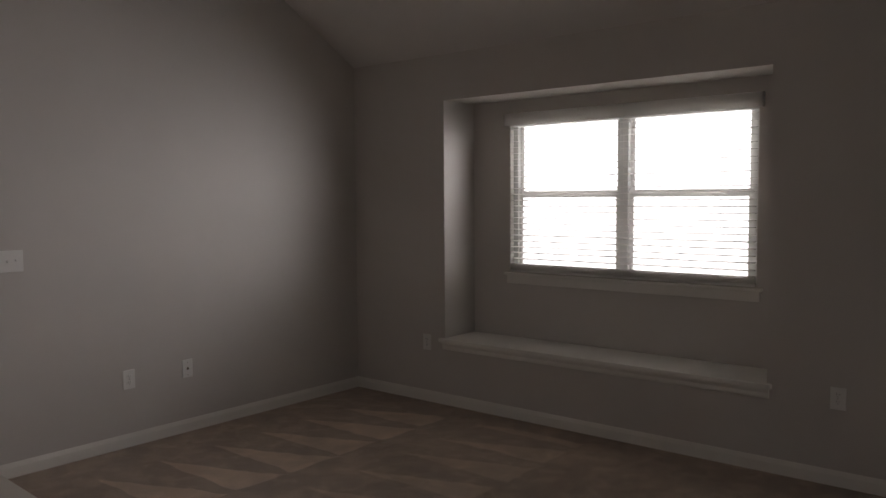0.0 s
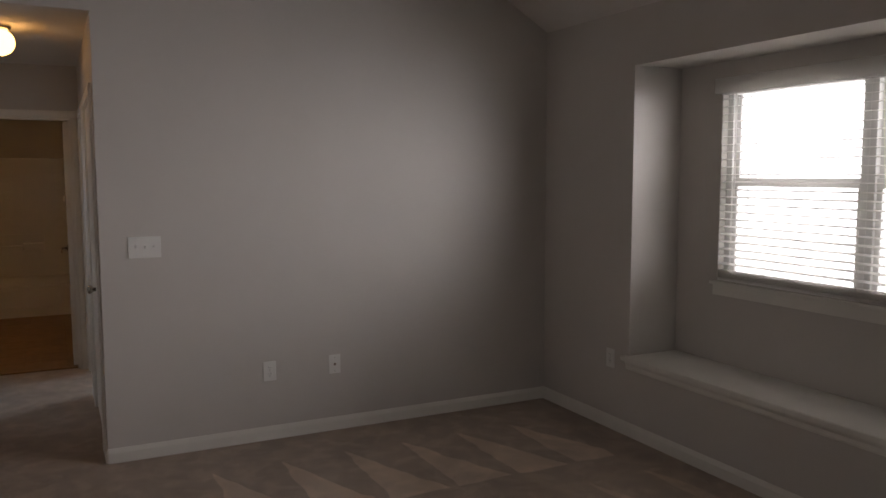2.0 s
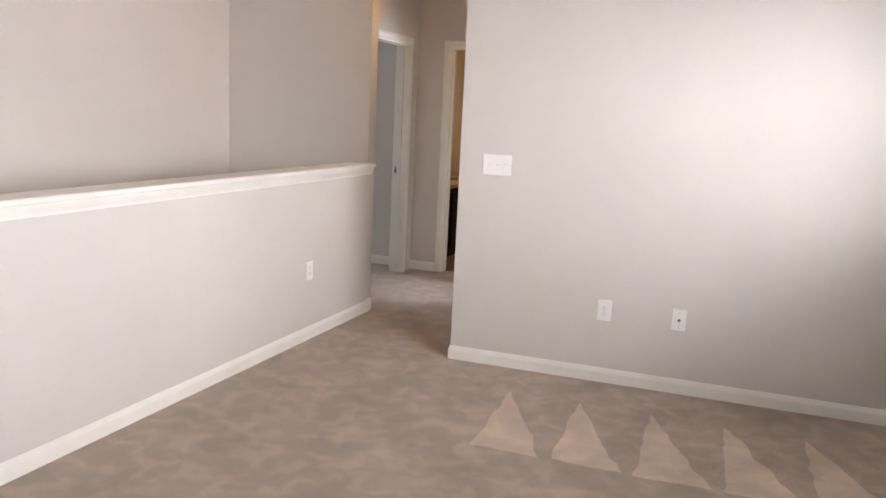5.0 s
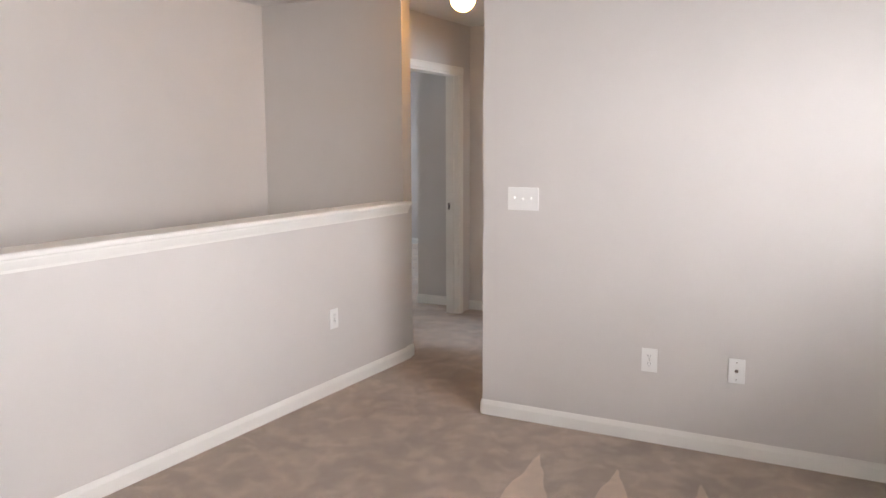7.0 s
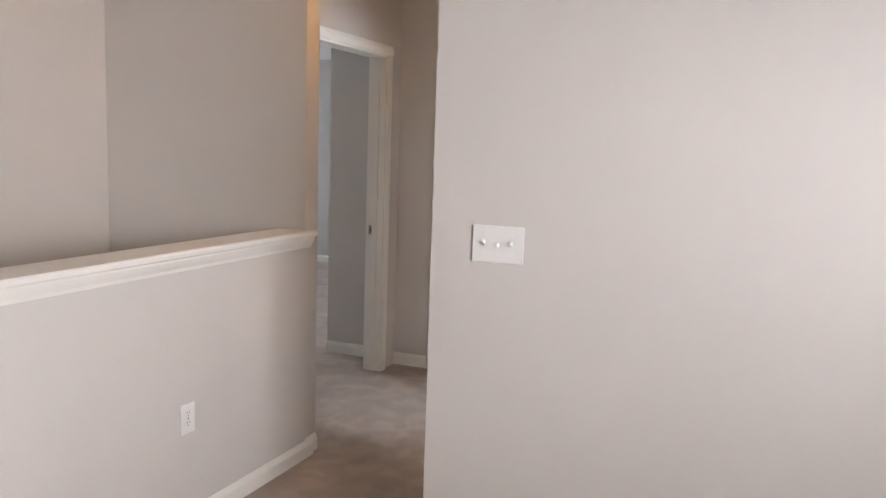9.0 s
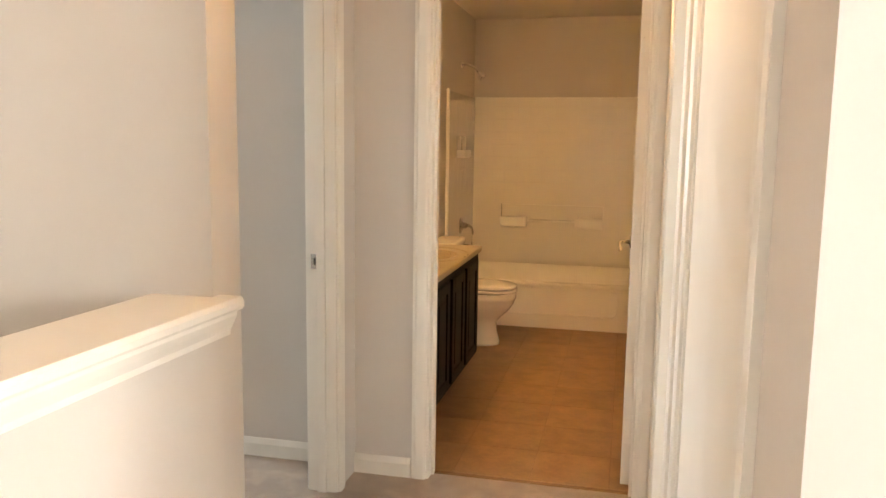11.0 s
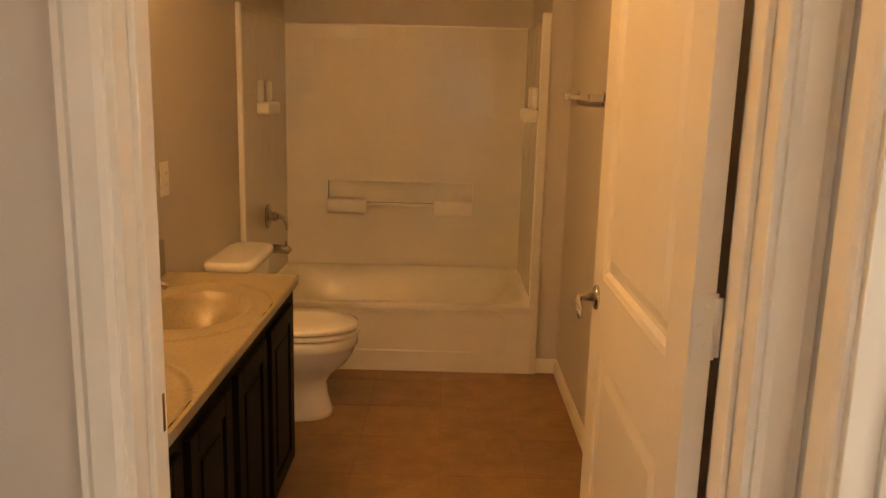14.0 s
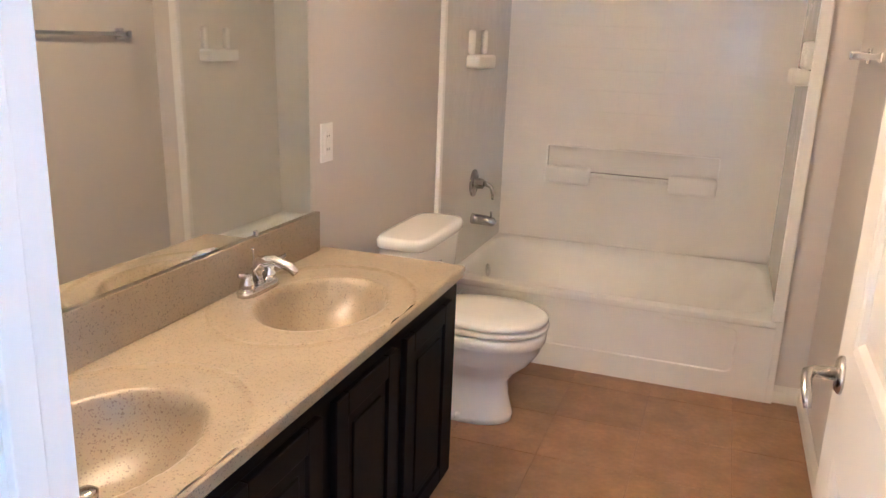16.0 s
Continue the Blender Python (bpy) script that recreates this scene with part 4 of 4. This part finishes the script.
part("trapway", loft([(-1.24, TYC, 0.006, 0.12, 0.10), (-1.24, TYC, 0.06, 0.115, 0.085), (-1.25, TYC, 0.13, 0.09, 0.050), (-1.26, TYC, 0.25, 0.09, 0.06), (-1.27, TYC, 0.33, 0.12, 0.15), (-1.27, TYC, 0.384, 0.13, 0.165)], 28, 2.4), PORC, toilet, "", True)
# dark ovals stand in for the shade in the gaps under seat and lid
part("bumper", loft([(-1.05, TYC, 0.384, 0.215, 0.168), (-1.05, TYC, 0.3905, 0.215, 0.168)], 36, 2.15), DARK, toilet)
part("seat", loft([(-1.04, TYC, 0.391, 0.234, 0.185), (-1.04, TYC, 0.394, 0.238, 0.189), (-1.04, TYC, 0.408, 0.238, 0.189), (-1.04, TYC, 0.411, 0.232, 0.184)], 40, 2.15), PORC, toilet, "", True)
part("bumper", loft([(-1.045, TYC, 0.411, 0.214, 0.168), (-1.045, TYC, 0.4165, 0.214, 0.168)], 36, 2.15), DARK, toilet)
part("lid", loft([(-1.04, TYC, 0.417, 0.230, 0.182), (-1.04, TYC, 0.420, 0.235, 0.187), (-1.04, TYC, 0.433, 0.233, 0.185), (-1.04, TYC, 0.440, 0.212, 0.167), (-1.04, TYC, 0.442, 0.12, 0.10)], 40, 2.15), PORC, toilet, "", True)
part("seat_hinge", box_mesh((-1.285, -1.255, TYC - 0.09, TYC + 0.09, 0.388, 0.418), bevel=0.006), PORC, toilet)
part("tank", loft([(-1.375, TYC, 0.375, 0.080, 0.195), (-1.375, TYC, 0.40, 0.086, 0.21), (-1.372, TYC, 0.55, 0.092, 0.225), (-1.370, TYC, 0.690, 0.096, 0.232)], 40, 5.0), PORC, toilet, "", True)
part("tank_lid", loft([(-1.366, TYC, 0.692, 0.100, 0.240), (-1.366, TYC, 0.697, 0.106, 0.247), (-1.366, TYC, 0.722, 0.106, 0.247), (-1.366, TYC, 0.731, 0.098, 0.240), (-1.366, TYC, 0.733, 0.080, 0.22)], 40, 5.0), PORC, toilet, "", True)
part("flush_lever", tube([(-1.270, TYC - 0.16, 0.64), (-1.258, TYC - 0.16, 0.64), (-1.252, TYC - 0.13, 0.637), (-1.252, TYC - 0.09, 0.632)], [0.010, 0.008, 0.006, 0.005], 10), CHROME, toilet, "chrome flush lever", True)
for s in (-1, 1):
    part("bolt_cap", lathe([(0.014, 0.02), (0.014, 0.035), (0.008, 0.045)], 14, Matrix.Translation((-1.16, TYC + s * 0.098, 0))), PORC, toilet, "", True)

# the bowl sits a little nearer the tank
for piece in toilet.children:
    if piece.name.startswith(("pedestal", "seat", "lid", "bumper")):
        piece.location.x -= 0.052

# tub
tub = thing("bathtub", (-0.75, 5.7, 0.006), "white alcove bathtub with a panelled apron", "bathtub")
TXa, TXb, TYa, TYb, TR = BXW + 0.002, TX1 + 0.017, TY0, BYN - 0.002, 0.362
verts, faces = [], []
nx, ny = 84, 56


def tub_height(x, y):
    cx, cy = (TXa + TXb) / 2, (TYa + TYb) / 2 + 0.008
    hx, hy = (TXb - TXa) / 2 - 0.045, (TYb - TYa) / 2 - 0.062
    e = (abs((x - cx) / hx) ** 8 + abs((y - cy) / hy) ** 8) ** 0.125
    if e >= 1.0:
        return TR + (0.006 * max(0.0, 1 - (e - 1.0) / 0.06) - 0.006 if e < 1.06 else 0.0) * 0.5
    return TR - 0.012 - 0.26 * min(1.0, (1.0 - e) / 0.26) ** 0.62


for i in range(nx + 1):
    for j in range(ny + 1):
        x, y = TXa + (TXb - TXa) * i / nx, TYa + 0.008 + (TYb - TYa - 0.008) * j / ny
        verts.append((x, y, tub_height(x, y)))
for i in range(nx):
    for j in range(ny):
        a = i * (ny + 1) + j
        faces.append((a, a + ny + 1, a + ny + 2, a + 1))
me = bpy.data.meshes.new("basin")
me.from_pydata(verts, [], faces)
me.materials.append(ACRYL)
for p in me.polygons:
    p.use_smooth = True
ob = new("basin", me)
ob.parent, ob.matrix_parent_inverse = tub, tub.matrix_basis.inverted()
bm = profile_run((TXa, TYa + 0.008, 0), (TXb, TYa + 0.008, 0), (0, -1, 0), [(0, TR), (0.004, TR - 0.001), (0.0075, TR - 0.004), (0.0085, TR - 0.010), (0.0085, TR - 0.024), (0.002, TR - 0.032), (0.002, 0.012), (0.006, 0.006), (0, 0.006)])
part("apron", bm, ACRYL, tub)
# raised border of the apron's sunken field
fx0, fx1, fz0, fz1 = TXa + 0.09, TXb - 0.14, 0.115, TR - 0.045
pts = []
rad = 0.04
for cx, cz, a0 in ((fx1 - rad, fz0 + rad, -90), (fx1 - rad, fz1 - rad, 0), (fx0 + rad, fz1 - rad, 90), (fx0 + rad, fz0 + rad, 180)):
    for k in range(6):
        a = radians(a0 + 18 * k)
        pts.append((cx + rad * math.cos(a), cz + rad * math.sin(a)))
bm = bmesh.new()
yf = TYa + 0.006
outer = [(TXa, 0.006), (TXb, 0.006), (TXb, TR - 0.03), (TXa, TR - 0.03)]
vo = [bm.verts.new((x, yf - 0.008, z)) for x, z in outer]
vi = [bm.verts.new((x, yf - 0.008, z)) for x, z in pts]
vj = [bm.verts.new((x + (0.004 if x < -0.75 else -0.004), yf - 0.001, z + (0.004 if z < 0.24 else -0.004))) for x, z in pts]
es = [bm.edges.new((vo[i], vo[(i + 1) % 4])) for i in range(4)] + [bm.edges.new((vi[i], vi[(i + 1) % len(vi)])) for i in range(len(vi))]
bmesh.ops.triangle_fill(bm, use_beauty=True, use_dissolve=False, edges=es)
for i in range(len(vi)):
    k = (i + 1) % len(vi)
    bm.faces.new((vi[i], vi[k], vj[k], vj[i]))
part("apron_border", bm, ACRYL, tub)
part("overflow_plate", lathe([(0.034, 0.0), (0.034, 0.004), (0.026, 0.010), (0.010, 0.012)], 22, Matrix.Translation((TXa + 0.098, 5.70, 0.285)) @ Matrix.Rotation(radians(82), 4, "Y")), CHROME, tub, "chrome overflow plate", True)

# moulded wall panels round the tub
ST = 1.797
sur = thing("tub_surround", (-0.75, 6.0, TR), "white moulded tile-pattern tub surround, three panels", "tub surround")
NX0, NX1, NZ0, NZ1 = -1.214, -0.334, 0.752, 0.882
bm = bmesh.new()
yf, yb = BYN - 0.042, BYN - 0.004
ox0, ox1 = BXW + 0.016, TX1 + 0.017
outer = [(ox0, TR + 0.002), (ox1, TR + 0.002), (ox1, ST), (ox0, ST)]
inner = [(NX0, NZ0), (NX1, NZ0), (NX1, NZ1), (NX0, NZ1)]
vo = [bm.verts.new((x, yf, z)) for x, z in outer]
vi = [bm.verts.new((x, yf, z)) for x, z in inner]
vj = [bm.verts.new((x, yb, z)) for x, z in inner]
for i in range(4):
    k = (i + 1) % 4
    bm.faces.new((vo[i], vo[k], vi[k], vi[i]))
    bm.faces.new((vi[i], vi[k], vj[k], vj[i]))
bm.faces.new(vj)
part("back_panel", bm, PANEL, sur)
part("side_panel", box_mesh((BXW + 0.002, BXW + 0.016, TY0 - 0.10, BYN - 0.042, TR + 0.002, ST)), SIDE_PANEL, sur)
part("side_panel", box_mesh((TX1 + 0.017, TX1 + 0.043, TY0 + 0.032, BYN - 0.042, TR + 0.002, ST)), SIDE_PANEL, sur)
part("edge_trim", box_mesh((BXW + 0.002, BXW + 0.024, TY0 - 0.135, TY0 - 0.10, 0.006, ST + 0.012), bevel=0.006), ACRYL, sur)
part("edge_trim", box_mesh((TX1 - 0.002, TX1 + 0.044, TY0 + 0.0, TY0 + 0.029, TR + 0.002, ST + 0.012), bevel=0.006), ACRYL, sur)
part("edge_trim", box_mesh((TX1 + 0.0172, TX1 + 0.0445, TY0 - 0.001, TY0 + 0.029, 0.006, TR + 0.0018), bevel=0.003), ACRYL, sur)
part("edge_trim", box_mesh((BXW + 0.016, TX1 + 0.017, BYN - 0.048, BYN - 0.002, ST, ST + 0.012), bevel=0.004), ACRYL, sur)
for x0, x1 in ((NX0 - 0.005, NX0 + 0.235), (NX1 - 0.235, NX1 + 0.005)):
    part("soap_ledge", box_mesh((x0, x1, BYN - 0.098, BYN - 0.006, NZ0 - 0.065, NZ0 + 0.025), bevel=0.016, seg=3), ACRYL, sur, "", True)
# strips added round the niche to cast its thin shadow line
part("niche_lip", box_mesh((NX0 - 0.004, NX1 + 0.004, yf - 0.012, yf + 0.004, NZ1, NZ1 + 0.007), bevel=0.002), ACRYL, sur)
part("niche_lip", box_mesh((NX0 - 0.008, NX0, yf - 0.010, yf + 0.004, NZ0, NZ1), bevel=0.002), ACRYL, sur)
part("niche_lip", box_mesh((NX1, NX1 + 0.008, yf - 0.010, yf + 0.004, NZ0, NZ1), bevel=0.002), ACRYL, sur)
part("grab_bar", tube([(NX0 + 0.20, BYN - 0.075, NZ0 - 0.005), (NX1 - 0.20, BYN - 0.075, NZ0 - 0.005)], 0.010, 14), ACRYL, sur, "clear acrylic bar", True)
for side, xs in ((1, BXW + 0.016), (-1, TX1 + 0.017)):
    y0 = 5.45
    x0, x1 = sorted((xs, xs + side * 0.070))
    part("corner_shelf", box_mesh((x0, x1, y0, y0 + 0.26, 1.292, 1.355), bevel=0.014, seg=3), ACRYL, sur, "", True)
    for k in range(2):
        xa, xb = sorted((xs, xs + side * 0.030))
        part("rib", box_mesh((xa, xb, y0 + 0.020 + 0.19 * k, y0 + 0.055 + 0.19 * k, 1.355, 1.465), bevel=0.012, seg=3), ACRYL, sur, "", True)

# tub fittings
VYC = 5.66
valve = thing("tub_valve", (BXW + 0.016, VYC, 0.70), "chrome single-lever tub valve on the moulded panel", "tub valve")
part("escutcheon", lathe([(0.068, 0.0), (0.066, 0.006), (0.050, 0.012), (0.028, 0.016), (0.026, 0.050), (0.018, 0.056)], 28, Matrix.Translation((BXW + 0.016, VYC, 0.735)) @ Matrix.Rotation(radians(90), 4, "Y")), DARKCHROME, valve, "", True)
part("lever", tube([(BXW + 0.062, VYC, 0.738), (BXW + 0.085, VYC, 0.736), (BXW + 0.108, VYC, 0.722), (BXW + 0.118, VYC, 0.690), (BXW + 0.120, VYC, 0.662)], [0.015, 0.013, 0.010, 0.009, 0.007], 14), DARKCHROME, valve, "", True)
spout = thing("tub_spout", (BXW + 0.016, VYC, 0.55), "chrome tub spout below the valve", "tub spout")
part("body", tube([(BXW + 0.016, VYC, 0.555), (BXW + 0.03, VYC, 0.555), (BXW + 0.09, VYC, 0.553), (BXW + 0.125, VYC, 0.548), (BXW + 0.138, VYC, 0.538)], [0.027, 0.026, 0.025, 0.024, 0.016], 20), DARKCHROME, spout, "", True)
part("diverter_knob", lathe([(0.004, 0.575), (0.004, 0.592), (0.007, 0.594), (0.006, 0.600)], 12, Matrix.Translation((BXW + 0.115, VYC, 0))), DARKCHROME, spout, "", True)
shower = thing("shower_head", (BXW, 5.66, 2.03), "chrome shower head on a bent arm", "shower head")
part("flange", lathe([(0.030, 0.0), (0.028, 0.006), (0.012, 0.012)], 20, Matrix.Translation((BXW + 0.001, 5.66, 2.03)) @ Matrix.Rotation(radians(90), 4, "Y")), CHROME, shower, "", True)
part("arm", tube([(BXW + 0.004, 5.66, 2.03), (BXW + 0.05, 5.66, 2.035), (BXW + 0.10, 5.66, 2.015), (BXW + 0.14, 5.66, 1.975)], 0.009, 12), CHROME, shower, "", True)
part("head", tube([(BXW + 0.135, 5.66, 1.980), (BXW + 0.150, 5.66, 1.963), (BXW + 0.165, 5.66, 1.945), (BXW + 0.180, 5.66, 1.925)], [0.012, 0.016, 0.028, 0.034], 20), CHROME, shower, "", True)

towel = thing("towel_bar", (BXE, 4.74, 1.42), "chrome towel bar with square posts on the wall", "towel bar")
for y in (4.430, 5.050):
    pst = part("post", box_mesh((BXE - 0.068, BXE - 0.010, y - 0.014, y + 0.014, 1.405, 1.435), bevel=0.004), CHROME, towel)
    part("rosette", box_mesh((BXE - 0.010, BXE - 0.001, y - 0.026, y + 0.026, 1.394, 1.446), bevel=0.003), CHROME, pst)
part("bar", box_mesh((BXE - 0.062, BXE - 0.044, 4.444, 5.036, 1.411, 1.429), bevel=0.003), CHROME, towel)

# floor tiles, one by one
tw = 0.33
tile_me = None
j = 0
y = YN + 0.075
while y < TY0 + 0.01:
    i = 0
    x = BXW + 0.002
    while x < BXE - 0.01:
        x1, y1 = min(x + tw - 0.002, BXE - 0.001), min(y + tw - 0.002, TY0 + 0.018)
        full = abs(x1 - x - tw + 0.002) < 1e-6 and abs(y1 - y - tw + 0.002) < 1e-6
        if full and tile_me is not None:
            o = new("tile", tile_me)
            o.parent = tile_root
            o.location = ((x + x1) / 2, (y + y1) / 2, 0.006)
        else:
            hx, hy = (x1 - x) / 2, (y1 - y) / 2
            o = part("tile", box_mesh((-hx, hx, -hy, hy, 0.0, 0.0025), bevel=0.001, seg=1), TILE, tile_root)
            o.location = ((x + x1) / 2, (y + y1) / 2, 0.006)
            if full:
                tile_me = o.data
        x += tw
    y += tw
